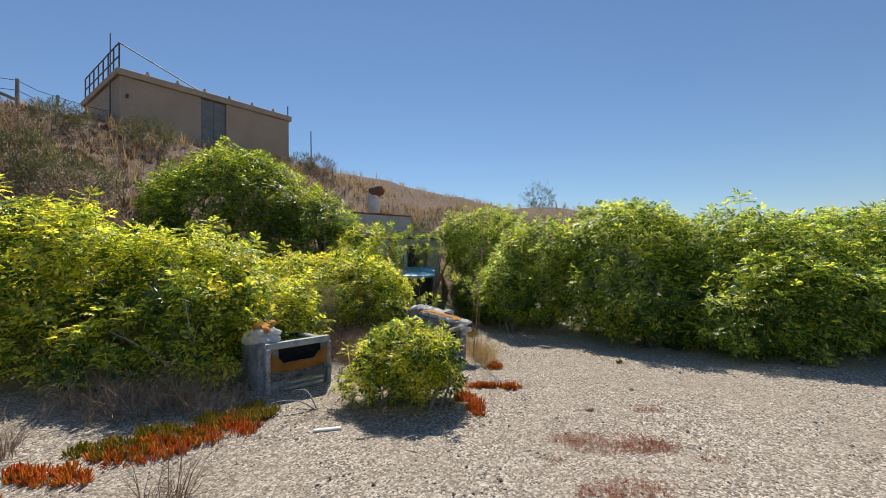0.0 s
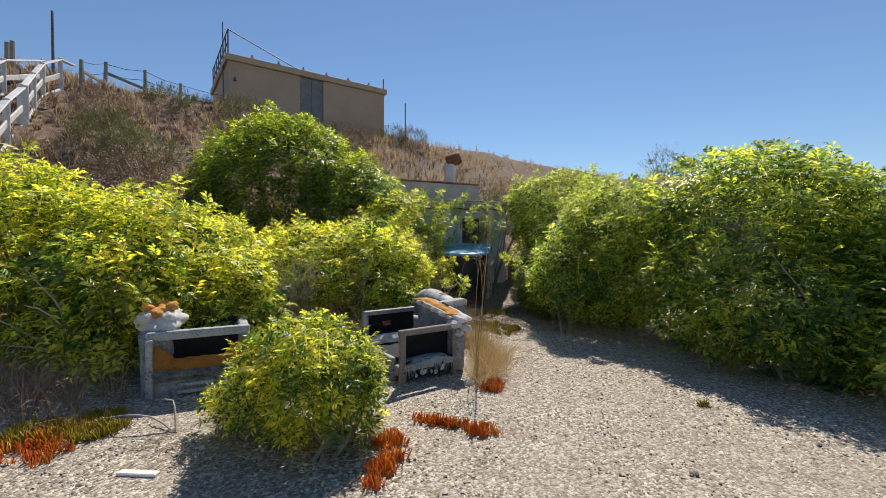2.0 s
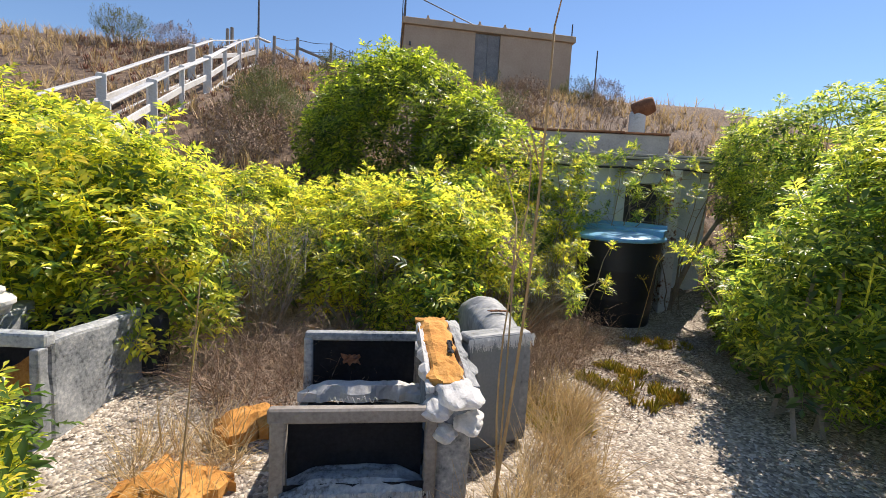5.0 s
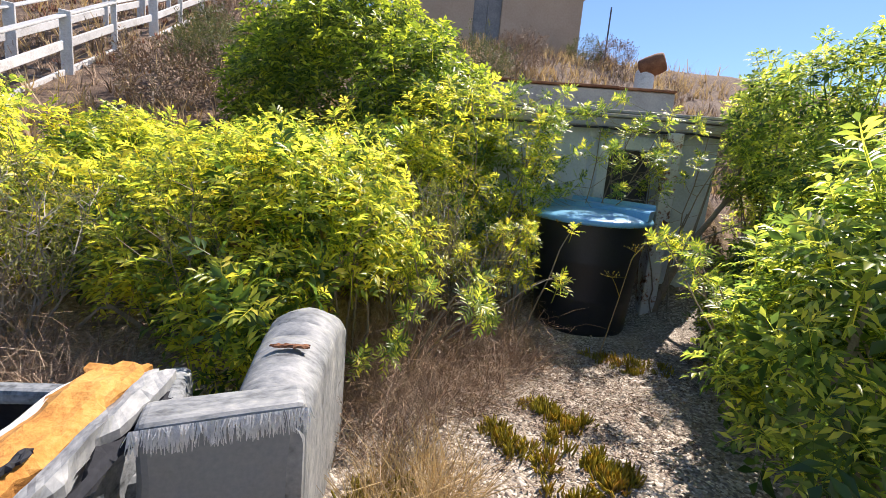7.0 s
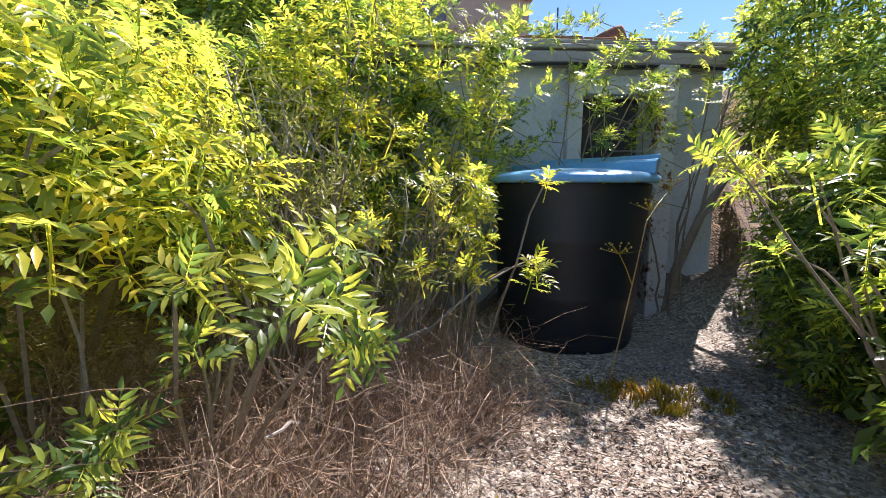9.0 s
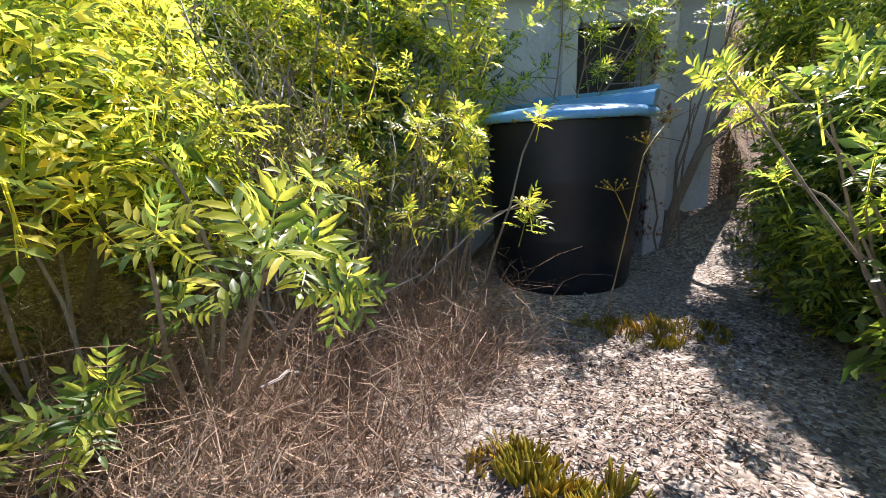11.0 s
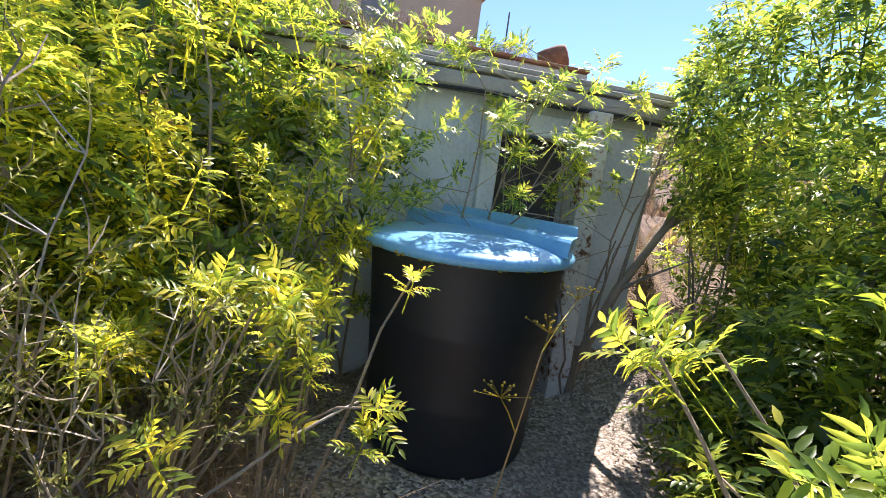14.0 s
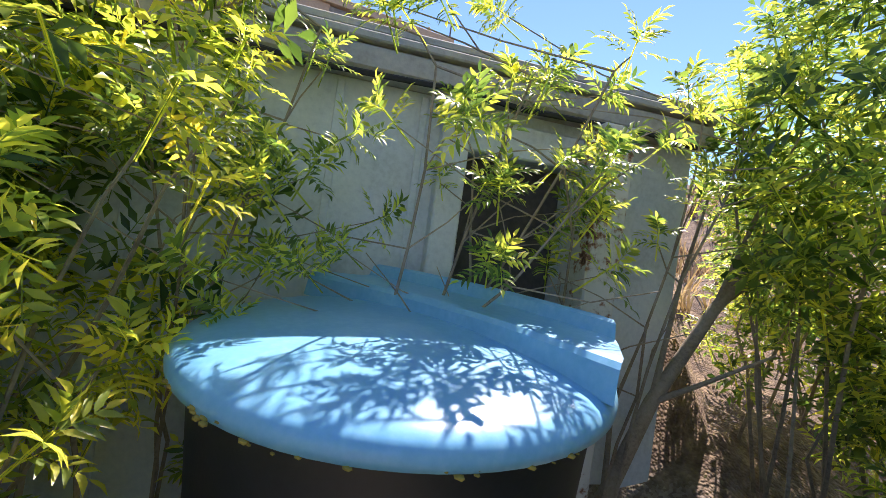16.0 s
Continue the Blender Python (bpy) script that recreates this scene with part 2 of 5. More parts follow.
def box(sx, sy, sz, bevel=0.01, x=0, y=0, z=0, seg=1, into=None, turn=None):
    """A bevelled box, its middle at x, y, z."""
    bm = bmesh.new() if into is None else into
    m = Matrix.Translation((x, y, z))
    if turn is not None:
        m = m @ turn
    made = bmesh.ops.create_cube(bm, size=1.0, matrix=m @ Matrix.Diagonal((sx, sy, sz, 1)))
    if bevel:
        edges = list({e for v in made["verts"] for e in v.link_edges})
        bmesh.ops.bevel(bm, geom=edges, offset=min(bevel, 0.45 * min(sx, sy, sz)), segments=seg, affect="EDGES", profile=0.5)
    return bm


def soft_box(sx, sy, sz, bevel, lump, seed, cuts=5):
    """A padded, worn box with uneven faces, standing on z = 0."""
    bm = box(sx, sy, sz, bevel, 0, 0, sz / 2, 3)
    bmesh.ops.subdivide_edges(bm, edges=[e for e in bm.edges if e.calc_length() > 0.12], cuts=cuts, use_grid_fill=True)
    for v in bm.verts:
        o = Vector((seed * 3.1, seed * 1.7, 0))
        d = noise.noise_vector(v.co * 4.5 + o) * lump + noise.noise_vector(v.co * 15 + o) * lump * 0.4
        d.z *= min(1.0, v.co.z / 0.1)
        v.co += d
    return bm


def tube(points, r0, r1, sides=6, into=None, closed=True):
    """A tapered tube along points."""
    bm = bmesh.new() if into is None else into
    pts = [Vector(p) for p in points]
    rings = []
    for k, p in enumerate(pts):
        d = (pts[min(k + 1, len(pts) - 1)] - pts[max(k - 1, 0)]).normalized()
        a = d.orthogonal().normalized()
        b = d.cross(a)
        r = r0 + (r1 - r0) * k / (len(pts) - 1)
        rings.append([bm.verts.new(p + (a * math.cos(q) + b * math.sin(q)) * r) for q in (2 * math.pi * j / sides for j in range(sides))])
    for ra, rb in zip(rings, rings[1:]):
        best = min(range(sides), key=lambda s: sum((ra[j].co - rb[(j + s) % sides].co).length for j in range(sides)))
        for j in range(sides):
            bm.faces.new((ra[j], ra[(j + 1) % sides], rb[(j + 1 + best) % sides], rb[(j + best) % sides]))
    if closed:
        bm.faces.new(rings[0][::-1]), bm.faces.new(rings[-1])
    return bm


def lathe(profile, sides=48):
    """A body of revolution from (radius, z) pairs."""
    bm = bmesh.new()
    rings = [[bm.verts.new((r * math.cos(2 * math.pi * j / sides), r * math.sin(2 * math.pi * j / sides), z)) for j in range(sides)] for r, z in profile]
    for a, b in zip(rings, rings[1:]):
        for j in range(sides):
            bm.faces.new((a[j], a[(j + 1) % sides], b[(j + 1) % sides], b[j]))
    bm.faces.new(rings[0][::-1]), bm.faces.new(rings[-1])
    return bm


def quads_mesh(name, verts, quads, mat, parent=None, smooth=False):
    """A mesh object from numpy arrays: verts (n, 3), quads (m, 4)."""
    me = bpy.data.meshes.new(name)
    me.vertices.add(len(verts))
    me.vertices.foreach_set("co", np.ascontiguousarray(verts, dtype=np.float32).ravel())
    me.loops.add(quads.size)
    me.loops.foreach_set("vertex_index", np.ascontiguousarray(quads, dtype=np.int32).ravel())
    me.polygons.add(len(quads))
    me.polygons.foreach_set("loop_start", np.arange(0, quads.size, 4, dtype=np.int32))
    me.polygons.foreach_set("loop_total", np.full(len(quads), 4, dtype=np.int32))
    if smooth:
        me.polygons.foreach_set("use_smooth", np.ones(len(quads), dtype=bool))
    me.update(calc_edges=True)
    me.materials.append(mat)
    ob = new(name, me)
    if parent:
        ob.parent = parent
    return ob


def turned(axis, spin, scale):
    """Rotation matrices that take z to each axis, spun about it; axis (n, 3)."""
    axis = axis / np.linalg.norm(axis, axis=1, keepdims=True)
    ref = np.where(np.abs(axis[:, 2:3]) > 0.95, np.array([[1.0, 0, 0]]), np.array([[0, 0, 1.0]]))
    a = np.cross(ref, axis)
    a /= np.linalg.norm(a, axis=1, keepdims=True)
    b = np.cross(axis, a)
    c, s = np.cos(spin)[:, None], np.sin(spin)[:, None]
    return np.stack([a * c + b * s, b * c - a * s, axis], axis=2) * scale[:, None, None]


def strew(templates, rng, at, axis, scale):
    """One set of verts and quads: the templates set at the places, turned to the axes."""
    vs, qs, base = [], [], 0
    pick = rng.integers(0, len(templates), len(at))
    for k, (tv, tq) in enumerate(templates):
        sel = pick == k
        n = int(sel.sum())
        if not n:
            continue
        rot = turned(axis[sel], rng.uniform(0, 6.28, n), scale[sel])
        v = np.einsum("nij,vj->nvi", rot, tv) + at[sel][:, None, :]
        q = tq[None] + (np.arange(n) * len(tv))[:, None, None] + base
        vs.append(v.reshape(-1, 3)), qs.append(q.reshape(-1, 4))
        base += n * len(tv)
    return np.concatenate(vs), np.concatenate(qs)


def leaflet(length, width, fold=0.25, droop=0.18):
    """Two folded quads: a pointed leaf blade along +x."""
    v = np.array([[0, 0, 0], [length * 0.55, width / 2, fold * width], [length * 0.5, 0, 0], [length, 0, -droop * length], [length * 0.55, -width / 2, fold * width]])
    return v, np.array([[0, 2, 3, 1], [0, 4, 3, 2]])


def blade(length, width, fold=0.22, droop=0.2):
    """A lance-shaped leaf blade along +x, folded on its midrib, four quads."""
    L, w = length, width / 2
    v = np.array([[0, 0, 0], [L * 0.55, 0, -0.05 * L * droop], [L, 0.0006, -droop * L], [L, -0.0006, -droop * L],
                  [L * 0.27, w * 0.92, fold * w], [L * 0.62, w * 0.85, fold * w - 0.08 * L * droop], [L * 0.27, -w * 0.92, fold * w], [L * 0.62, -w * 0.85, fold * w - 0.08 * L * droop]])
    return v, np.array([[0, 1, 5, 4], [1, 3, 2, 5], [0, 6, 7, 1], [1, 7, 3, 2]])


def rot_z(a):
    c, s = math.cos(a), math.sin(a)
    return np.array([[c, -s, 0], [s, c, 0], [0, 0, 1.0]])


def rot_y(a):
    c, s = math.cos(a), math.sin(a)
    return np.array([[c, 0, s], [0, 1.0, 0], [-s, 0, c]])


def shoot(rng, leaves, pairs, length, leaf_len, leaf_wid, spread=(0.25, 1.2), stem=0.16, fine=False, foot=0.12):
    """A leafy shoot along +z: pinnate leaves set in a spiral round a stem."""
    vs, qs, n = [], [], 0

    def put(v, q):
        nonlocal n
        vs.append(v), qs.append(q + n)
        n += len(v)
    for k in range(leaves):
        f = k / max(1, leaves - 1)
        lean = spread[1] + (spread[0] - spread[1]) * f + rng.normal(0, 0.12)
        place = np.array([0, 0, stem * f])
        m = rot_z(2.4 * k + rng.normal(0, 0.25)) @ rot_y(lean - math.pi / 2)
        size = length * (1 - 0.35 * f) * rng.uniform(0.85, 1.1)
        bend = rng.uniform(0.2, 0.5)
        for i in range(pairs + 1):
            t = (i + 1) / (pairs + 1)
            mid = np.array([size * t, 0, -bend * size * t * t * 0.5])
            turns = (0.0,) if i == pairs else (0.95, -0.95)
            for a in turns:
                v, q = (blade if fine else leaflet)(leaf_len * rng.uniform(0.85, 1.15) * (0.8 + 0.35 * math.sin(math.pi * t)), leaf_wid * rng.uniform(0.85, 1.15))
                v = v @ rot_z(a + rng.normal(0, 0.08)).T @ rot_y(rng.normal(0.08, 0.12)).T + mid
                put(v @ m.T + place, q)
        w = 0.0022
        rach = np.array([[0, w, 0], [0, -w, 0], [size, -w / 2, -bend * size * 0.5], [size, w / 2, -bend * size * 0.5]])
        put(rach @ m.T + place, np.array([[0, 1, 2, 3]]))
    w = 0.004 if foot > 0.05 else 0.0016
    for a in (0, 1.57):
        c, s = math.cos(a) * w, math.sin(a) * w
        put(np.array([[c, s, -foot], [-c, -s, -foot], [-c, -s, stem], [c, s, stem]]), np.array([[0, 1, 2, 3]]))
    return np.concatenate(vs), np.concatenate(qs)


def blade_tuft(rng, blades, height, width, lean=0.5):
    """A tuft of bent grass blades."""
    vs, qs = [], []
    for k in range(blades):
        a, h, w = rng.uniform(0, 6.28), height * rng.uniform(0.5, 1.1), width * rng.uniform(0.7, 1.3)
        b = lean * rng.uniform(0.3, 1.4)
        out, side = np.array([math.cos(a), math.sin(a), 0]), np.array([-math.sin(a), math.cos(a), 0])
        foot = out * rng.uniform(0, height * 0.15)
        rows = [foot + out * (b * h * t * t) + np.array([0, 0, h * t * (1 - 0.25 * b * t)]) for t in (0, 0.5, 1)]
        vs.append(np.array([rows[0] - side * w, rows[0] + side * w, rows[1] - side * w * 0.8, rows[1] + side * w * 0.8, rows[2] - side * w * 0.2, rows[2] + side * w * 0.2]))
        qs.append(np.array([[0, 1, 3, 2], [2, 3, 5, 4]]) + 6 * k)
    return np.concatenate(vs), np.concatenate(qs)


# ---- the lie of the land ----
FU, FV, FO = np.array([0.731, 0.682]), np.array([0.682, -0.731]), np.array([-0.64, 11.115])


def smooth(a, b, x):
    t = np.clip((x - a) / (b - a), 0, 1)
    return t * t * (3 - 2 * t)


def land(x, y):
    """Height of the ground, without its fine unevenness."""
    x, y = np.asarray(x, float), np.asarray(y, float)
    s = -0.85 * (x + 1) + 0.53 * (y - 12)
    hill = np.interp(s, [-4.6, -3.7, -2.5, 0, 3.7, 9.9, 11.6, 13.2, 16, 26, 60], [0, 0.09, 0.22, 0.7, 2.6, 5.85, 6.85, 7.2, 7.5, 8.6, 9.2])
    berm = 4.3 * smooth(12.0, 25, y + 0.12 * x) - 1.2 * smooth(3, 22, x) * smooth(12, 25, y)
    side = 3.2 * smooth(10, 24, x - 0.1 * y) * (1 - smooth(25, 60, -y))
    h = np.maximum(np.maximum(hill, berm), side)
    u = (x - FO[0]) * FU[0] + (y - FO[1]) * FU[1]
    v = (x - FO[0]) * FV[0] + (y - FO[1]) * FV[1]
    court = smooth(-0.5, -0.2, v) * smooth(-3.2, -1.6, u)
    behind = smooth(-0.1, -0.3, v) * smooth(-2.6, -1.9, u) * (1 - smooth(1.0, 1.5, u))
    h = h * (1 - court)
    bank = smooth(0.45, 1.35, u) * (0.62 * smooth(0.75, -0.1, v) + 0.9 * smooth(0.0, -2.2, v)) * (1 - smooth(4.0, 7.0, u))
    return np.maximum(np.maximum(h, bank), 2.0 * behind * smooth(-4, -0.3, -np.abs(v)))


def rolling(x, y):
    return float(land(x, y)) + 0.035 * noise.noise((x * 0.9, y * 0.9, 0)) + 0.012 * noise.noise((x * 4, y * 4, 3)) - 0.01


# ---- ground ----
def make_ground():
    n = 230
    g = np.sinh(np.linspace(-1, 1, n) * 5.4) / math.sinh(5.4)
    xs, ys = g * 900 + 0.2, g * 900 + 7.5
    verts = np.array([(x, y, rolling(x, y)) for y in ys for x in xs])
    verts[:, 2] += np.array([0.25 * noise.noise((v[0] * 0.35, v[1] * 0.35, 9)) for v in verts]) * smooth(0.4, 2.5, verts[:, 2])
    k = np.arange(n - 1)
    i = (k[:, None] * n + k[None]).ravel()
    quads = np.stack([i, i + 1, i + n + 1, i + n], axis=1)
    ob = quads_mesh("ground", verts, quads, GROUND, smooth=True)
    return tagged(ob, "pale gravel yard rising into a dry brown hillside", "ground", kind="structure")


make_ground()


# ---- bunker front under the hill ----
FYAW = math.degrees(math.atan2(FU[1], FU[0]))      # x of the front runs along it, -y faces the yard
front = empty("wall_bunker", FO[0], FO[1], 0, FYAW, "pale painted concrete bunker front sunk into the hillside", "wall", kind="structure")
DL, DR, DT = -0.12, 0.45, 1.86                      # the doorway
WL, WR, WT = -2.3, 1.08, 2.06
for a, b, lo, hi in ((WL, DL, -0.3, WT), (DR, WR, -0.3, WT), (DL, DR, DT, WT + 0.001)):
    part("wall_panel", box(b - a, 0.18, hi - lo, 0.004, (a + b) / 2, 0.09, (lo + hi) / 2), CONCRETE, front)
part("fascia", box(WR - WL, 0.2, 0.10, 0.012, (WL + WR) / 2, -0.03, 2.11), FASCIA, front, "weathered grey fascia board")
for k in range(2):
    part("fascia_board", box(WR - WL + 0.02, 0.16, 0.035, 0.006, (WL + WR) / 2, -0.07 + 0.03 * k, 2.187 + 0.046 * k), FASCIA, front, "weathered lapped roof-edge board")
part("roof_slab", box(WR - WL + 0.1, 1.3, 0.10, 0.01, (WL + WR) / 2, 0.66, 2.205), FASCIA, front, "weathered flat roof slab")
PL = -3.4                                          # the upper wall runs on into the slope
part("parapet", box(WR - PL, 0.2, 0.72, 0.015, (PL + WR) / 2, 1.42, 2.44), FASCIA, front, "pale concrete upper wall set back on the roof")
for a, b, dz in ((PL, -1.2, 0.012), (-1.19, -0.35, 0.0), (-0.34, 0.3, 0.008), (0.31, WR, -0.002)):
    part("drip_edge", box(b - a, 0.28, 0.03, 0.004, (a + b) / 2, 1.42, 2.818 + dz), RUST, front, "rusty metal edge strip")
for k in range(5):
    part("batten", box(0.035, 0.012, 2.03, 0.004, -1.75 + k * 0.36, -0.004, 1.03), CONCRETE, front)
part("cable", tube([(WL + k * 0.3, -0.145, 2.04 + 0.012 * math.sin(k * 2.1)) for k in range(12)], 0.012, 0.012, 6), DARK, front)
part("end_wall", box(0.18, 2.6, 2.4, 0.006, WR - 0.09, 1.5, 0.9), CONCRETE, front)
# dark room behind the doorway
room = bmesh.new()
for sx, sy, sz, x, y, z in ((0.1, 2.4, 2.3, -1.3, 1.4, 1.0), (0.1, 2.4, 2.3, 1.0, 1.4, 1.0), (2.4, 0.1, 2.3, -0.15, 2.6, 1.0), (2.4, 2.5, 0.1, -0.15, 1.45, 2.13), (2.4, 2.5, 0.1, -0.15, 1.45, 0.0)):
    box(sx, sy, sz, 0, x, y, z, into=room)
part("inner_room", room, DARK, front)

frame_ob = empty("door_1", FO[0], FO[1], 0, FYAW, "open doorway with rusty white steel jambs and a dark door", "door", kind="structure")
part("jamb", box(0.16, 0.24, 2.04, 0.008, DR + 0.08, -0.08, 1.02), RUSTY, frame_ob, "white steel jamb with peeling rust")
part("jamb", box(0.12, 0.14, 1.97, 0.008, DL - 0.05, -0.03, 0.985), CONCRETE, frame_ob)
part("lintel", box(DR - DL, 0.1, 0.15, 0.008, (DL + DR) / 2, 0.0, DT + 0.06), CONCRETE, frame_ob)
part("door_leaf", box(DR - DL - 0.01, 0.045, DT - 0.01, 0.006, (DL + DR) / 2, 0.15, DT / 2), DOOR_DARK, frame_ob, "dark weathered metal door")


# ---- block building on the hill ----
A, B = Vector((-13.2, 16.62, 7.0)), Vector((-8.67, 22.85, 7.0))
along = (B - A).normalized()
hut_yaw = math.degrees(math.atan2(along.y, along.x))
HL, HD, HH = (B - A).length, 5.6, 2.58
hut = empty("building_hilltop", A.x, A.y, A.z, hut_yaw, "flat-roofed tan stucco block building on the hilltop", "building")
d0, d1 = 3.15, 4.3
for a, b, lo, hi in ((0, d0, 0, HH - 0.28), (d1, HL, 0, HH - 0.28)):
    part("wall", box(b - a, 0.2, hi - lo, 0.01, (a + b) / 2, 0.1, (lo + hi) / 2), STUCCO, hut)
part("wall", box(0.2, HD - 0.2, HH - 0.28, 0.01, 0.1, HD / 2 + 0.1, (HH - 0.28) / 2), STUCCO, hut)
part("wall", box(0.2, HD - 0.2, HH - 0.28, 0.01, HL - 0.1, HD / 2 + 0.1, (HH - 0.28) / 2), STUCCO, hut)
part("wall", box(HL - 0.4, 0.2, HH - 0.28, 0.01, HL / 2, HD - 0.1, (HH - 0.28) / 2), STUCCO, hut)
part("roof", box(HL + 0.24, HD + 0.24, 0.28, 0.02, HL / 2, HD / 2, HH - 0.14), STUCCO_TRIM, hut, "tan overhanging flat roof slab")
for k in range(2):
    part("door", box((d1 - d0) / 2 - 0.01, 0.06, HH - 0.30, 0.008, d0 + (d1 - d0) * (0.25 + 0.5 * k), 0.10, (HH - 0.30) / 2), GREY_DOOR, hut, "weathered grey metal door leaf")
for k in range(6):
    bm = box(0.16, 0.10, 0.10, 0.02, 0, 0, 0.05)
    box(0.09, 0.07, 0.12, 0.02, 0, 0, 0.15, into=bm)
    part("roof_anchor", bm, STUCCO_TRIM, hut, "small roof edge anchor", pose(1.0 + k * 1.16, 0.05, HH))
part("corner_pole", tube([(HL - 0.05, 0, HH), (HL - 0.05, 0, HH + 0.55)], 0.03, 0.03, 6), STEEL, hut)
part("lamp_bracket", box(0.08, 0.12, 0.16, 0.02, 0.25, -0.05, 1.5), STEEL, hut)

rail = empty("roof_railing", A.x, A.y, A.z + HH, hut_yaw, "grey steel safety railing along the roof edge", "railing")
for k in range(8):
    part("post", tube([(0, 0.05 + k * 0.78, 0), (0, 0.05 + k * 0.78, 1.1)], 0.03, 0.03, 6), STEEL, rail)
for z in (0.55, 1.1):
    part("bar", tube([(0, 0.05, z), (0, 5.55, z)], 0.028, 0.028, 6), STEEL, rail)
part("sloping_bar", tube([(0, 0.05, 1.1), (3.0, 0.05, 0.05)], 0.025, 0.025, 6), STEEL, rail, "sloping grey bar")
part("mast", tube([(-0.1, 0.9, -2.0), (-0.1, 0.9, 1.75)], 0.025, 0.02, 6), STEEL, rail)


# ---- pipe, pole, fences on the hill ----
def on_land(x, y, dz=0.0):
    return (x, y, rolling(x, y) + dz)


vent = empty("vent_pipe", -2.5, 15.7, 2.95, 20, "white upright vent pipe with a rusty round cowl", "pipe")
part("stack", lathe([(0.19, 0), (0.19, 1.0), (0.17, 1.05)], 20), WHITE_WOOD, vent, "faded white metal stack", smooth=True)
bm = lathe([(0.12, -0.26), (0.19, -0.24), (0.21, -0.1), (0.21, 0.1), (0.19, 0.22), (0.16, 0.25), (0.13, 0.2), (0.12, -0.16)], 24)
part("cowl", bm, RUST, vent, "rust-brown round metal cowl", pose(0.12, -0.02, 1.14, 0, 70, 0), smooth=True)
pole = empty("thin_pole", -7.47, 23.0, 6.7, 0, "thin bare metal pole standing on the hilltop", "pole")
part("shaft", tube([(0, 0, 0), (0, 0, 2.05)], 0.035, 0.03, 6), STEEL, pole)


stairs = empty("stair_railing", -8.66, 6.69, 2.5, 0, "white painted timber stair railing climbing the hillside", "railing")
base = Vector((-8.66, 6.69, 2.5))
NEAR = [(-7.4, 5.85, 2.8), (-8.66, 6.69, 3.59), (-9.77, 7.46, 4.30), (-10.92, 8.3, 5.0), (-12.0, 9.05, 5.72), (-13.06, 9.8, 6.42), (-13.6, 10.54, 6.92)]
FAR = [(-8.4, 4.95, 2.9), (-9.6, 5.97, 3.7), (-11.3, 7.45, 4.95), (-12.3, 8.25, 5.6), (-13.2, 9.0, 6.23), (-14.3, 10.46, 6.95)]


def beam(a, b, w, h, bevel=0.01):
    """A straight timber from a to b."""
    a, b = Vector(a), Vector(b)
    d = b - a
    yaw, pitch = math.degrees(math.atan2(d.y, d.x)), -math.degrees(math.atan2(d.z, math.hypot(d.x, d.y)))
    bm = box(d.length, w, h, bevel)
    m = Matrix.Translation((a + b) / 2) @ pose(0, 0, 0, 0, pitch, yaw)
    bm.transform(m)
    return bm


def under(p, drop):
    return Vector(p) - Vector((0, 0, drop)) - base


for line in (NEAR, FAR):
    for k, p in enumerate(line):
        thick = 0.17 if k in (1, 3) else 0.10
        h = 1.35
        part("post", box(thick, thick, h, 0.015, 0, 0, h / 2), WHITE_WOOD, stairs, m=Matrix.Translation(under(p, h - 0.06)))
    for a, b in zip(line, line[1:]):
        part("handrail", beam(under(a, 0.0), under(b, 0.0), 0.13, 0.04), WHITE_WOOD, stairs)
        part("middle_rail", beam(under(a, 0.48), under(b, 0.48), 0.04, 0.14), WHITE_WOOD, stairs)
        part("string_board", beam(under(a, 1.02), under(b, 1.02), 0.05, 0.26), WHITE_WOOD, stairs, "faded white stair string board")
part("handrail", beam(under(NEAR[-1], 0), under((-13.95, 11.1, 7.0), 0), 0.14, 0.05), WHITE_WOOD, stairs)
n_steps = 22
for k in range(n_steps):
    t = (k + 0.5) / n_steps
    a, b = Vector(NEAR[0]).lerp(Vector(NEAR[-1]), t), Vector(FAR[0]).lerp(Vector(FAR[-1]), t)
    part("tread", beam(a - Vector((0, 0, 1.0)) - base, b - Vector((0, 0, 1.05)) - base, 0.26, 0.04), GREY_WOOD, stairs)

fence = empty("wire_fence", -14.0, 11.0, 6.0, 0, "leaning weathered timber fence posts strung with wire", "fence")
FP = [(-13.75, 11.2, 7.2), (-14.55, 12.4, 7.7), (-14.6, 13.9, 8.0), (-14.9, 15.6, 8.1), (-14.4, 18.2, 8.3)]
fb = Vector((-14.0, 11.0, 6.0))
for k, p in enumerate(FP):
    g = rolling(p[0], p[1]) - 0.2
    part("post", tube([Vector((p[0], p[1], g)) - fb, Vector((p[0] + 0.08 * (k % 2), p[1], p[2])) - fb], 0.065, 0.055, 7), GREY_WOOD, fence, m=None)
for a, b in zip(FP, FP[1:]):
    for drop in (0.05, 0.4):
        pa, pb = Vector(a) - Vector((0, 0, drop)) - fb, Vector(b) - Vector((0, 0, drop)) - fb
        part("wire", tube([pa, pa.lerp(pb, 0.5) - Vector((0, 0, 0.06)), pb], 0.012, 0.012, 4), STEEL, fence)
for a, b in zip(FP[:2], FP[1:3]):
    part("fallen_rail", beam(Vector(a) - Vector((0, 0, 0.35)) - fb, Vector(b) - Vector((0, 0, 0.75)) - fb, 0.06, 0.10), GREY_WOOD, fence)
mast = empty("signal_mast", -15.0, 11.1, float(land(-15.0, 11.1)) - 0.1, 0, "tall thin dark mast beside the stair head", "mast")
part("shaft", tube([(0, 0, 0), (0, 0, 9.05 - float(land(-15.0, 11.1)))], 0.045, 0.035, 6), STEEL, mast)
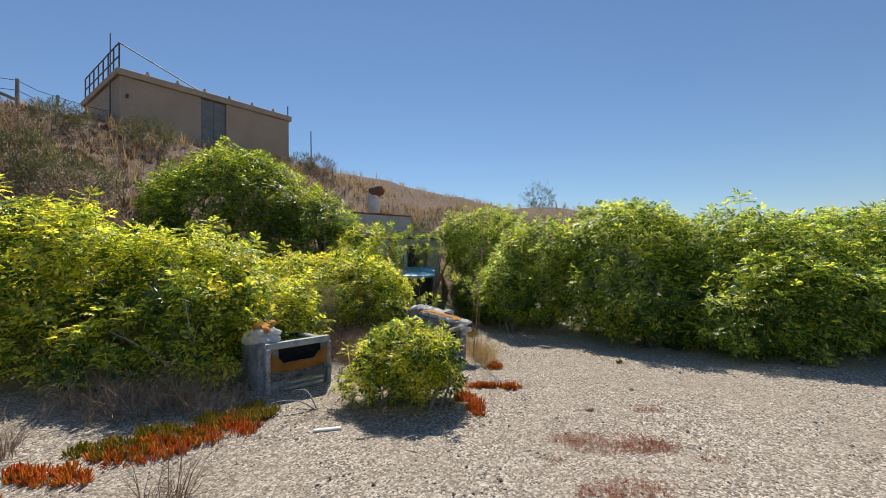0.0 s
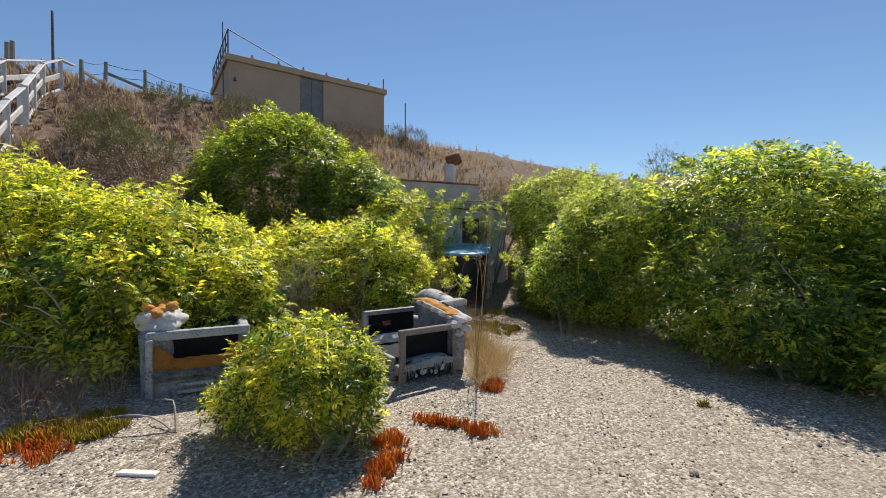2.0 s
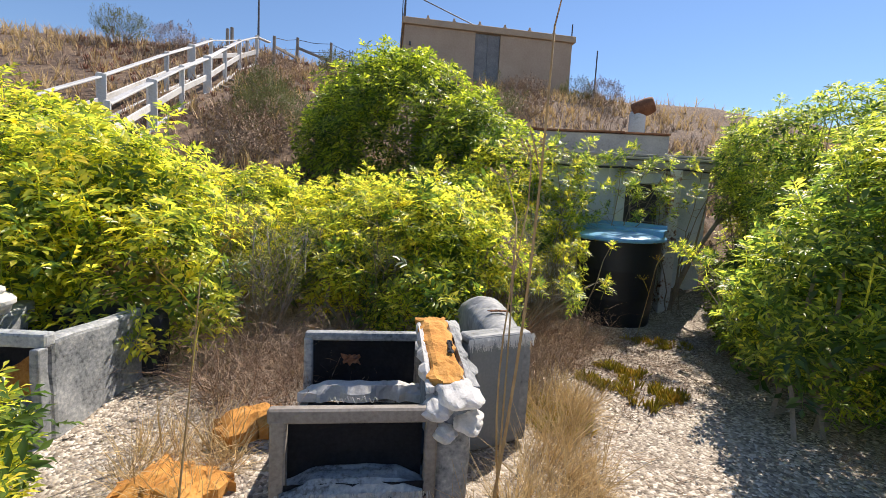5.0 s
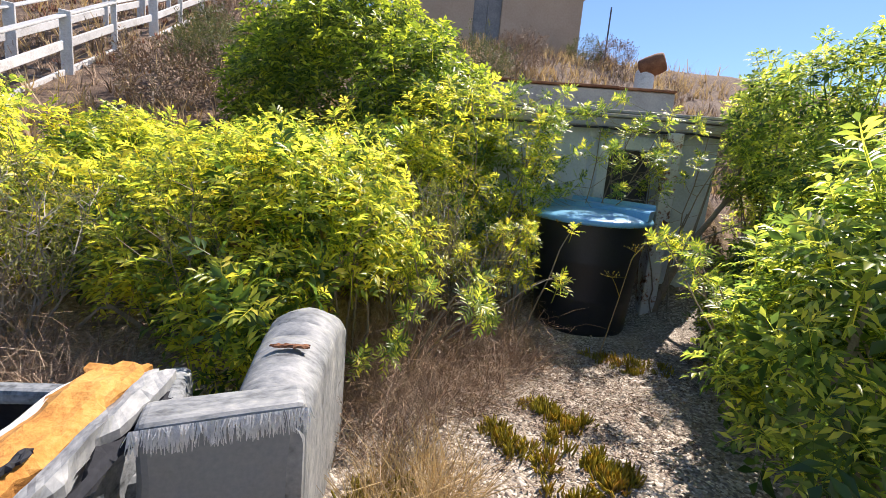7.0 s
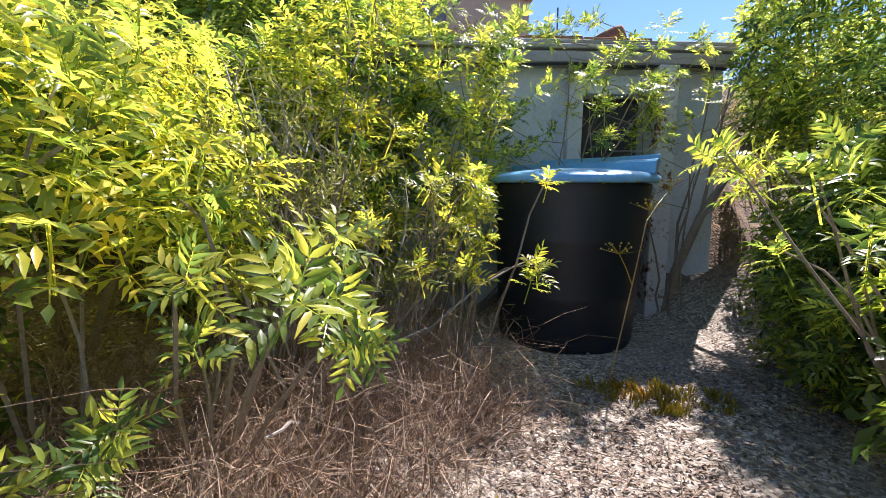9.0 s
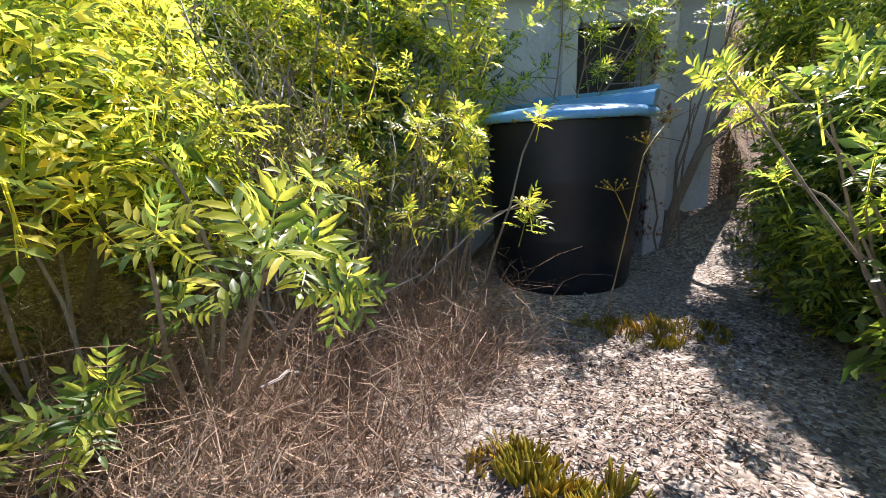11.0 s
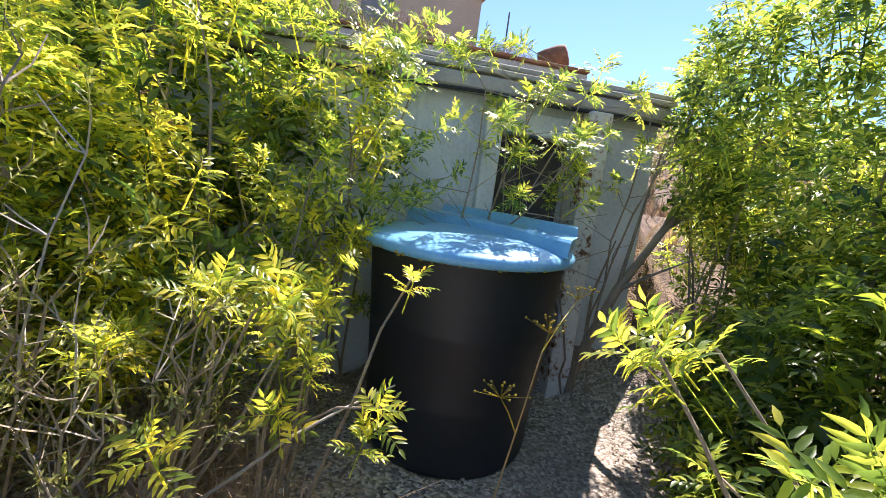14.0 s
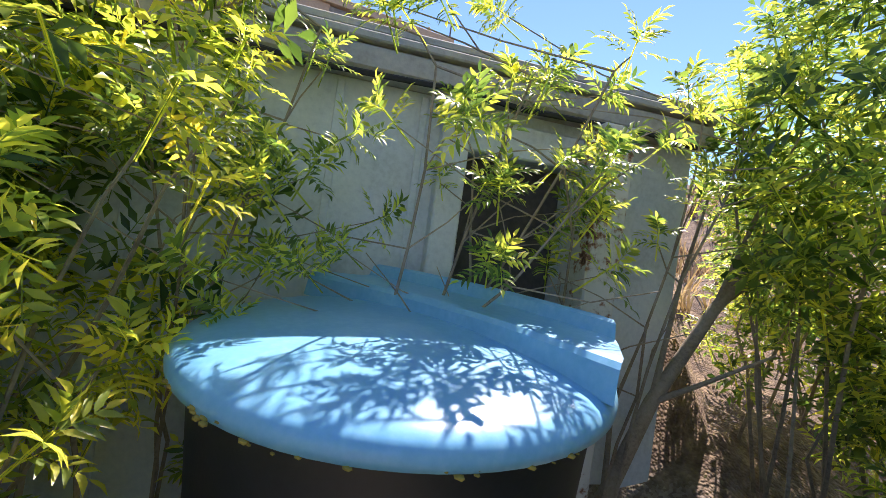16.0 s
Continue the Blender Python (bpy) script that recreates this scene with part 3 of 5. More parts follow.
for x, y, top in ((-15.6, 10.2, 7.6), (-15.75, 10.4, 7.75)):
    g = float(land(x, y)) - 0.2
    p = empty("timber_post", x, y, g, 0, "weathered timber post on the hilltop", "post", "posts by the stair head")
    part("shaft", tube([(0, 0, 0), (0.02, 0, top - g)], 0.07, 0.06, 7), GREY_WOOD, p)


# ---- water tank ----
TX, TY, TR, TZ = -0.477, 10.42, 0.577, 1.14
tank = empty("water_tank", TX, TY, 0, -8.0, "round black plastic water tank with a faded blue lid", "water tank")
body = [(0.44, -0.02), (0.458, 0.02), (0.475, 0.30), (0.478, 0.31), (0.479, 0.34), (0.478, 0.35), (0.498, 0.66), (0.501, 0.67), (0.502, 0.70), (0.501, 0.71), (0.528, TZ - 0.11), (0.53, TZ - 0.085)]
part("body", lathe(body, 56), TANK, tank, smooth=True)


def make_lid():
    """A shallow domed round lid with a straight raised ridge cut across its back."""
    sides, bm = 72, bmesh.new()
    prof = [(TR - 0.012, -0.085), (TR, -0.08), (TR + 0.002, -0.062), (TR - 0.003, -0.046), (TR - 0.016, -0.034), (TR - 0.045, -0.024), (TR * 0.8, -0.012), (TR * 0.6, 0.0), (TR * 0.3, 0.01), (0.02, 0.012)]
    rings = [[bm.verts.new((r * math.cos(2 * math.pi * j / sides), r * math.sin(2 * math.pi * j / sides), z)) for j in range(sides)] for r, z in prof]
    for a, b in zip(rings, rings[1:]):
        for j in range(sides):
            bm.faces.new((a[j], a[(j + 1) % sides], b[(j + 1) % sides], b[j]))
    bm.faces.new(rings[-1])
    bm.faces.new(rings[0][::-1])
    for v in bm.verts:
        v.co.z += 0.004 * noise.noise((v.co.x * 3, v.co.y * 3, 5))
    return bm


lid = part("lid", make_lid(), LID, tank, "sun-faded blue fibreglass lid with lichen on its rim", pose(0, 0, TZ + 0.02, 3, 2, 0), smooth=True)


def make_ridge():
    """The long step across the back of the lid: a shelf with a rolled front face."""
    bm = bmesh.new()
    sect = [(0.055, -0.03), (0.07, 0.045), (0.085, 0.058), (0.11, 0.063), (0.27, 0.056), (0.30, 0.06), (0.312, 0.098), (0.33, 0.106), (0.355, 0.10), (0.372, -0.03)]
    cols = []
    n = 28
    for k in range(n + 1):
        t = -1 + 2 * k / n
        col = []
        for y, z in sect:
            half = math.sqrt(max(0.01, (TR + 0.002) ** 2 - y * y))
            half = min(half, 0.585)
            col.append(bm.verts.new((t * half, y - 0.02 + 0.085 * (1 - t * t), z + 0.003 * noise.noise((t * 4, y * 9, 2)))))
        cols.append(col)
    for a, b in zip(cols, cols[1:]):
        for i in range(len(sect) - 1):
            bm.faces.new((a[i], b[i], b[i + 1], a[i + 1]))
    bm.faces.new(cols[0]), bm.faces.new(cols[-1][::-1])
    bmesh.ops.recalc_face_normals(bm, faces=bm.faces[:])
    return bm


part("ridge", make_ridge(), LID, lid, "raised blue ridge across the lid", smooth=True)
rng = np.random.default_rng(4)
bm = bmesh.new()
bmesh.ops.create_icosphere(bm, subdivisions=1, radius=0.0075, matrix=Matrix.Diagonal((1.5, 1, 0.6, 1)))
spot = part("lichen_spot", bm, MOSS, lid, "yellow lichen crust")
for k in range(44):
    a = rng.uniform(3.4, 6.2)
    o = new("lichen_spot", spot.data)
    o.parent = lid
    o.matrix_basis = Matrix.Translation((math.cos(a) * (TR - 0.002), math.sin(a) * (TR - 0.002), rng.uniform(-0.09, -0.07))) @ Matrix.Diagonal((*[rng.uniform(0.3, 1.2)] * 3, 1))
spot.matrix_basis = Matrix.Translation((0.1, -TR, -0.08))


# ---- ruined armchairs ----
def torn_pad(length, width, thick, seed, ragged=0.03, nx=22, ny=8):
    """A padded slab with a humped top and ragged edges, along x, standing on z = 0."""
    bm = bmesh.new()
    top, low = [], []
    for i in range(nx + 1):
        rt, rl = [], []
        for j in range(ny + 1):
            a, b = i / nx, j / ny
            edge = min(a, 1 - a, b, 1 - b)
            x, y = (a - 0.5) * length, (b - 0.5) * width
            if edge < 0.02:
                d = noise.noise_vector((a * 9 + seed, b * 9, seed)) * ragged
                x, y = x + d.x, y + d.y
            h = thick * (0.55 + 0.45 * min(1.0, edge * 5)) + 0.012 * noise.noise((a * 6 + seed, b * 4, 1)) + 0.006 * noise.noise((a * 22, b * 16, seed))
            rt.append(bm.verts.new((x, y, h)))
            rl.append(bm.verts.new((x, y, 0)))
        top.append(rt), low.append(rl)
    for i in range(nx):
        for j in range(ny):
            bm.faces.new((top[i][j], top[i + 1][j], top[i + 1][j + 1], top[i][j + 1]))
            bm.faces.new((low[i][j], low[i][j + 1], low[i + 1][j + 1], low[i + 1][j]))
    for i in range(nx):
        bm.faces.new((low[i][0], low[i + 1][0], top[i + 1][0], top[i][0]))
        bm.faces.new((low[i + 1][ny], low[i][ny], top[i][ny], top[i + 1][ny]))
    for j in range(ny):
        bm.faces.new((low[0][j + 1], low[0][j], top[0][j], top[0][j + 1]))
        bm.faces.new((low[nx][j], low[nx][j + 1], top[nx][j + 1], top[nx][j]))
    return bm


def sheet(w, h, sag, seed, thick=0.008, nx=14, ny=6, rag=0.02):
    """A slack cloth panel in the x z plane with a ragged lower edge."""
    bm = bmesh.new()
    g = []
    for i in range(nx + 1):
        row = []
        for j in range(ny + 1):
            a, b = i / nx, j / ny
            y = sag * math.sin(math.pi * a) * math.sin(math.pi * b) + 0.012 * noise.noise((a * 7 + seed, b * 5, 0))
            z = b * h + (rag * noise.noise((a * 14, seed, 0)) * (1 - b))
            row.append(bm.verts.new(((a - 0.5) * w, y, z)))
        g.append(row)
    for i in range(nx):
        for j in range(ny):
            bm.faces.new((g[i][j], g[i + 1][j], g[i + 1][j + 1], g[i][j + 1]))
    bmesh.ops.solidify(bm, geom=bm.faces[:], thickness=thick)
    return bm


def tuft_lump(size, seed, squash=(1, 1, 1)):
    """A fluffy torn lump."""
    bm = bmesh.new()
    bmesh.ops.create_icosphere(bm, subdivisions=4, radius=size)
    for v in bm.verts:
        n = v.co.normalized()
        v.co += n * size * (0.5 * noise.noise(v.co * (2.2 / size) * 0.35 + Vector((seed, 0, 0))) + 0.22 * noise.noise(v.co * (6 / size) * 0.35))
        v.co = Vector((v.co.x * squash[0], v.co.y * squash[1], v.co.z * squash[2]))
    return bm


# chair by the left bush: its front panel faces the yard
chair_a = empty("armchair", -1.38, 4.40, 0, 46.6, "ruined grey armchair with torn front and exposed orange foam", "armchair", "dumped armchairs")
W = 0.77
part("side_panel", soft_box(0.09, 0.66, 0.60, 0.03, 0.012, 1), FABRIC_PALE, chair_a, m=pose(0.045, 0.36, 0))
part("side_panel", soft_box(0.09, 0.66, 0.58, 0.03, 0.012, 2), FABRIC, chair_a, m=pose(W - 0.045, 0.36, 0))
part("top_rail", box(W, 0.07, 0.075, 0.015, W / 2, 0.035, 0.575, 2), FABRIC_PALE, chair_a, "pale worn wooden front rail")


def sagging_band(w, low, mid, rise, thick, seed, nx=24, ny=5):
    """A padded band across the front whose ragged upper edge curves up to both ends."""
    bm = bmesh.new()
    g = []
    for i in range(nx + 1):
        s = 2 * i / nx - 1
        top = mid + rise * (max(0.0, abs(s) - 0.5) / 0.5) ** 0.8 + 0.012 * noise.noise((s * 7, seed, 0))
        g.append([bm.verts.new((s * w / 2, -0.02 * math.sin(math.pi * j / ny) - 0.006 * noise.noise((s * 9, j, seed)), low + (top - low) * j / ny)) for j in range(ny + 1)])
    for i in range(nx):
        for j in range(ny):
            bm.faces.new((g[i][j], g[i + 1][j], g[i + 1][j + 1], g[i][j + 1]))
    bmesh.ops.solidify(bm, geom=bm.faces[:], thickness=thick)
    return bm


part("dust_cloth", sheet(W - 0.16, 0.20, 0.05, 3), DARK_CLOTH, chair_a, "slack black dust cloth", pose(W / 2, 0.06, 0.37))
part("foam_strip", sagging_band(W - 0.06, 0.27, 0.385, 0.15, 0.03, 5), FOAM, chair_a, "sagging band of orange-brown foam", pose(W / 2, 0.0, 0))
part("torn_cover", sagging_band(W - 0.08, 0.20, 0.285, 0.03, 0.012, 6), FABRIC, chair_a, "torn grey cover edge under the foam", pose(W / 2, -0.012, 0))
part("front_panel", soft_box(W - 0.10, 0.10, 0.33, 0.02, 0.010, 6), FABRIC, chair_a, m=pose(W / 2, 0.06, 0.0))
for z in (0.10, 0.16):
    part("slat", box(0.46, 0.025, 0.03, 0.006, W / 2 + 0.06, -0.005, z), FABRIC_PALE, chair_a)
part("corner_leg", soft_box(0.055, 0.07, 0.56, 0.014, 0.012, 61, 6), FABRIC_PALE, chair_a, m=pose(0.028, 0.0, 0))
part("corner_leg", soft_box(0.05, 0.06, 0.54, 0.012, 0.012, 62, 6), FABRIC, chair_a, m=pose(W - 0.025, 0.0, 0))
part("seat", soft_box(W - 0.2, 0.5, 0.12, 0.04, 0.02, 8), DARK_CLOTH, chair_a, m=pose(W / 2, 0.42, 0.34))
part("backrest", soft_box(W, 0.16, 0.56, 0.06, 0.02, 9), DARK_CLOTH, chair_a, "black torn backrest", m=pose(W / 2 + 0.1, 0.74, 0.0))
arm_a = part("arm", soft_box(0.24, 0.5, 0.62, 0.05, 0.02, 10), FABRIC, chair_a, "grey arm torn open at the top", pose(0.07, 0.30, 0.0))
part("batting_wrap", tuft_lump(0.165, 12, (1.0, 1.25, 0.72)), BATTING, arm_a, "loose white batting round the arm top", pose(0.02, -0.05, 0.64))
part("foam_core", tuft_lump(0.10, 4, (1.1, 1.3, 0.6)), FOAM, arm_a, "crumbling orange foam", pose(0.03, -0.04, 0.755))
for k, (x, y, z) in enumerate(((-0.06, -0.12, 0.79), (0.09, -0.08, 0.795), (0.02, 0.06, 0.80))):
    part("foam_crumb", tuft_lump(0.042, 30 + k, (1.1, 1.2, 0.8)), FOAM, arm_a, "crumb of orange foam", pose(x, y, z))
for k, (x, y, z, r) in enumerate(((-0.08, -0.17, 0.72, 0.05), (0.09, -0.16, 0.71, 0.055), (0.10, 0.04, 0.72, 0.05))):
    part("batting", tuft_lump(r, 20 + k, (1.1, 1.2, 0.8)), BATTING, arm_a, "white fibre batting", pose(x, y, z))

# chair in the middle of the yard, its cover stripped from the frame
chair_b = empty("armchair", 0.34, 5.56, 0, 53.4, "stripped armchair frame with black cloth and torn foam arm", "armchair", "dumped armchairs")
W = 0.64
part("front_rail", box(W + 0.02, 0.045, 0.06, 0.008, W / 2, 0.02, 0.492), GREY_WOOD, chair_b, "grey weathered wooden rail")
part("front_post", box(0.06, 0.05, 0.48, 0.008, 0.03, 0.02, 0.24), GREY_WOOD, chair_b)
part("front_post", box(0.05, 0.05, 0.48, 0.008, W - 0.02, 0.02, 0.24), GREY_WOOD, chair_b)
part("front_cloth", sheet(W - 0.1, 0.33, 0.06, 13), DARK_CLOTH, chair_b, "black cloth behind the open frame", pose(W / 2, 0.08, 0.16))
part("valance", sheet(W - 0.06, 0.17, -0.03, 14, rag=0.06), DARK_CLOTH, chair_b, "torn black cloth hanging at the foot", pose(W / 2, 0.0, 0.05))
for k, x in enumerate((0.16, 0.22, 0.25, 0.33, 0.38, 0.46)):
    part("batting_shred", tuft_lump(0.016 + 0.005 * (k % 3), 40 + k, (0.8, 0.5, 1.3)), BATTING, chair_b, "shred of white batting", pose(x, -0.02, 0.08 + 0.011 * (k * 3 % 4), 0, 20 * (k % 3) - 15, 0))
part("lower_pad", torn_pad(W - 0.1, 0.18, 0.09, 5), FABRIC_PALE, chair_b, "pale worn foot pad", pose(W / 2, 0.06, 0.14))
part("base_frame", box(W, 0.70, 0.10, 0.02, W / 2, 0.40, 0.12, 2), FABRIC, chair_b)
part("seat_cloth", torn_pad(W - 0.02, 0.5, 0.05, 8), DARK_CLOTH, chair_b, "black bare seat", pose(W / 2, 0.42, 0.20))
part("back_panel", sheet(W - 0.04, 0.36, 0.05, 17, 0.03), DARK_CLOTH, chair_b, "black back cloth stretched on its frame", pose(W / 2 - 0.02, 0.79, 0.19))
part("back_rail", box(W, 0.06, 0.05, 0.015, W / 2 - 0.02, 0.80, 0.565, 2), FABRIC, chair_b)
part("side_post", soft_box(0.05, 0.07, 0.56, 0.015, 0.004, 19, 2), FABRIC_PALE, chair_b, m=pose(0.0, 0.80, 0))
part("low_side", soft_box(0.06, 0.62, 0.24, 0.02, 0.008, 20), FABRIC, chair_b, m=pose(0.0, 0.45, 0))
part("torn_welt", torn_pad(W - 0.02, 0.11, 0.085, 22, 0.05, 30, 6), BATTING, chair_b, "torn white welt of batting", pose(W / 2, 0.68, 0.255))
part("patch", torn_pad(0.10, 0.05, 0.012, 25, 0.02, 8, 4), RUST, chair_b, "small red torn patch", pose(0.24, 0.765, 0.44, 90, 0, 0))
arm_b = part("arm", soft_box(0.17, 0.74, 0.60, 0.05, 0.015, 23), FABRIC, chair_b, "grey arm with its cover torn open", pose(W + 0.07, 0.40, 0.0))
part("foam_core", torn_pad(0.70, 0.15, 0.055, 31, 0.04, 30, 8), FOAM, arm_b, "long slab of exposed orange foam", pose(-0.02, 0.03, 0.615, 0, -7, 90))
for k, (x, w) in enumerate(((-0.10, 0.035), (0.075, 0.06))):
    part("torn_edge", torn_pad(0.72, w, 0.05, 70 + k, 0.04, 34, 4), (BATTING, ROLL)[k], arm_b, "torn white padding edge", pose(x, 0.02, 0.60, 0, -7, 90))
part("torn_strip", torn_pad(0.70, 0.05, 0.02, 75, 0.04, 34, 4), DARK_CLOTH, arm_b, "strip of torn black vinyl", pose(0.105, 0.0, 0.57, 50, -6, 90))
part("foam_tear", torn_pad(0.13, 0.018, 0.010, 81, 0.012, 14, 4), DARK_CLOTH, arm_b, "dark tear in the foam", pose(0.02, -0.08, 0.664, 0, -7, 84))
for k, (x, y, z, sx) in enumerate(((0.02, -0.34, 0.56, 0.075), (0.07, -0.37, 0.46, 0.055), (-0.07, -0.36, 0.51, 0.06), (-0.03, -0.38, 0.42, 0.05))):
    part("batting", tuft_lump(sx, 3 + k, (1.1, 1.5, 0.6)), BATTING, arm_b, "white fibre batting", pose(x, y, z))
part("arm_cover", sheet(0.30, 0.42, 0.02, 33, 0.012, rag=0.08), FABRIC_PALE, arm_b, "loose hanging vinyl cover", pose(0.09, -0.1, 0.10, 0, 0, 78))

# matching section behind it
chair_c = empty("armchair", 0.438, 6.55, 0, 72, "grey vinyl armchair section with cracked rolled back", "armchair", "dumped armchairs")
W = 0.42


def rolled_back():
    """The curved side and back: a slab that rises and rolls over towards the back, with folds."""
    bm = bmesh.new()
    n, m = 30, 14
    g = []
    for i in range(n + 1):
        a = i / n
        y = a * 0.86
        z_top = 0.615 + 0.095 * math.sin(min(1, a * 1.15) * math.pi * 0.62) - 0.10 * max(0, a - 0.75) ** 1.2 * 4
        row = []
        for j in range(m + 1):
            b = j / m
            q = math.pi * b
            half = 0.115 + 0.04 * a
            fold = 0.016 * math.sin(a * 46 + b * 2) * smooth(0.25, 0.6, a) + 0.008 * noise.noise((a * 9, b * 6, 2))
            x = -math.cos(q) * half
            z = z_top - 0.09 + math.sin(q) * (0.09 + fold)
            row.append(bm.verts.new((x, y, float(z))))
        row.append(bm.verts.new((0.115 + 0.04 * a, y, 0.02)))
        row.insert(0, bm.verts.new((-0.115 - 0.04 * a, y, 0.02)))
        g.append(row)
    k = len(g[0])
    for i in range(n):
        for j in range(k - 1):
            bm.faces.new((g[i][j], g[i][j + 1], g[i + 1][j + 1], g[i + 1][j]))
    bm.faces.new(g[0][::-1]), bm.faces.new(g[-1])
    bmesh.ops.recalc_face_normals(bm, faces=bm.faces[:])
    return bm


part("rolled_arm", rolled_back(), ROLL, chair_c, "pale vinyl roll, cracked across its folds", pose(W - 0.125, 0.02, 0, 0, 0, -17), smooth=True)
part("front_panel", soft_box(W, 0.10, 0.615, 0.03, 0.008, 41), VINYL, chair_c, "smooth grey vinyl panel", pose(W / 2, 0.05, 0.0, 0, 0, 0))
part("top_edge", soft_box(W - 0.01, 0.13, 0.05, 0.022, 0.006, 42), ROLL, chair_c, "fringed worn top edge", pose(W / 2, 0.055, 0.605))
part("inner_panel", soft_box(0.14, 0.7, 0.45, 0.04, 0.015, 43), FABRIC, chair_c, m=pose(-0.02, 0.44, 0))
part("seat", soft_box(W - 0.1, 0.6, 0.16, 0.05, 0.02, 44), DARK_CLOTH, chair_c, m=pose(W / 2 - 0.06, 0.45, 0.1))
part("split", torn_pad(0.13, 0.022, 0.010, 45, 0.012, 10, 4), RUST, chair_c, "brown split in the vinyl", pose(W - 0.03, 0.31, 0.692, 0, 0, -17))


def fringe(width, n, drop, seed):
    """Frayed threads hanging over an edge."""
    rng = np.random.default_rng(seed)
    vs, qs = [], []
    for k in range(n):
        x, h, w = rng.uniform(0, width), drop * rng.uniform(0.3, 1.2), rng.uniform(0.0008, 0.003)
        s = rng.normal(0, 0.006)
        vs.append(np.array([[x - w, -0.004, 0], [x + w, -0.004, 0], [x + s + w * 0.4, -0.016, -h], [x + s - w * 0.4, -0.016, -h]]))
        qs.append(np.array([[0, 1, 2, 3]]) + 4 * k)
    return np.concatenate(vs), np.concatenate(qs)


for th, width, m, n, drop, mat in ((chair_c, 0.42, pose(0, -0.012, 0.645), 420, 0.06, BATTING), (chair_b, 0.60, pose(0.02, -0.03, 0.20), 120, 0.13, FABRIC_PALE)):
    v, q = fringe(width, n, drop, n)
    ob = quads_mesh("fringe", v, q, mat, th)
    ob.matrix_basis = m
    tagged(ob, "frayed pale threads", kind="stuff")

# a line of pale stitched script, too worn to read
part("stitching", tube([(0.14 + k * 0.009, 0.58 + 0.002 * math.sin(k), 0.285 + 0.016 * math.sin(k * 1.9) + 0.006 * math.sin(k * 0.7)) for k in range(30)], 0.0028, 0.0028, 5), BATTING, chair_b, "pale stitched line")


# ---- bushes ----
def branch_mesh(rng, roots, tips, r0=0.02, r1=0.005, wig=0.12):
    """Bent thin limbs from roots to tips, joined."""
    bm = bmesh.new()
    for a, b in zip(roots, tips):
        a, b = Vector(a), Vector(b)
        n = 5
        off = Vector(rng.normal(0, wig, 3))
        pts = []
        for k in range(n + 1):
            t = k / n
            p = a.lerp(b, t) + off * math.sin(math.pi * t) + Vector(rng.normal(0, wig * 0.15, 3)) * (0 < k < n)
            p.z += (b - a).length * 0.10 * math.sin(math.pi * t)
            pts.append(p)
        tube(pts, r0, r1, 4, bm, closed=False)
    return bm


def crown_points(rng, blobs, density, depth, low=0.06):
    """Places and outward ways over the skin of overlapping lumps."""
    at, way = [], []
    for i, (cx, cy, cz, rx, ry, rz) in enumerate(blobs):
        c, r = np.array([cx, cy, cz]), np.array([rx, ry, rz])
        area = 4 * math.pi * ((rx * ry) ** 1.6 / 3 + (rx * rz) ** 1.6 / 3 + (ry * rz) ** 1.6 / 3) ** (1 / 1.6)
        n = int(area * density)
        d = rng.normal(0, 1, (n, 3))
        d /= np.linalg.norm(d, axis=1, keepdims=True)
        p = c + d * r
        lump = np.array([noise.noise(tuple(q * 1.7)) * 0.20 + noise.noise(tuple(q * 4.1)) * 0.13 for q in p])
        lump = lump / max(1.0, (rx * ry * rz) ** (1 / 3))
        p = c + d * r * (1 + lump - rng.uniform(0, 1, n) ** 2 * depth)[:, None]
        nrm = d / r
        nrm /= np.linalg.norm(nrm, axis=1, keepdims=True)
        keep = p[:, 2] > land(p[:, 0], p[:, 1]) + low
        for j, (ox, oy, oz, qx, qy, qz) in enumerate(blobs):
            if j != i:
                e = (((p - np.array([ox, oy, oz])) / np.array([qx, qy, qz])) ** 2).sum(1)
                keep &= e > 0.72
        at.append(p[keep]), way.append(nrm[keep])
    return np.concatenate(at), np.concatenate(way)


def spaced(rng, at, gap):
    """Indices of places kept at least a gap apart."""
    cells, keep = {}, []
    key = np.floor(at / gap).astype(int)
    around = list(itertools.product((-1, 0, 1), repeat=3))
    for k in rng.permutation(len(at)):
        a, b, c = key[k]
        if all(np.dot(at[k] - at[o], at[k] - at[o]) > gap * gap for d in around for o in cells.get((a + d[0], b + d[1], c + d[2]), ())):
            cells.setdefault((a, b, c), []).append(k)
            keep.append(k)
    return np.array(keep)


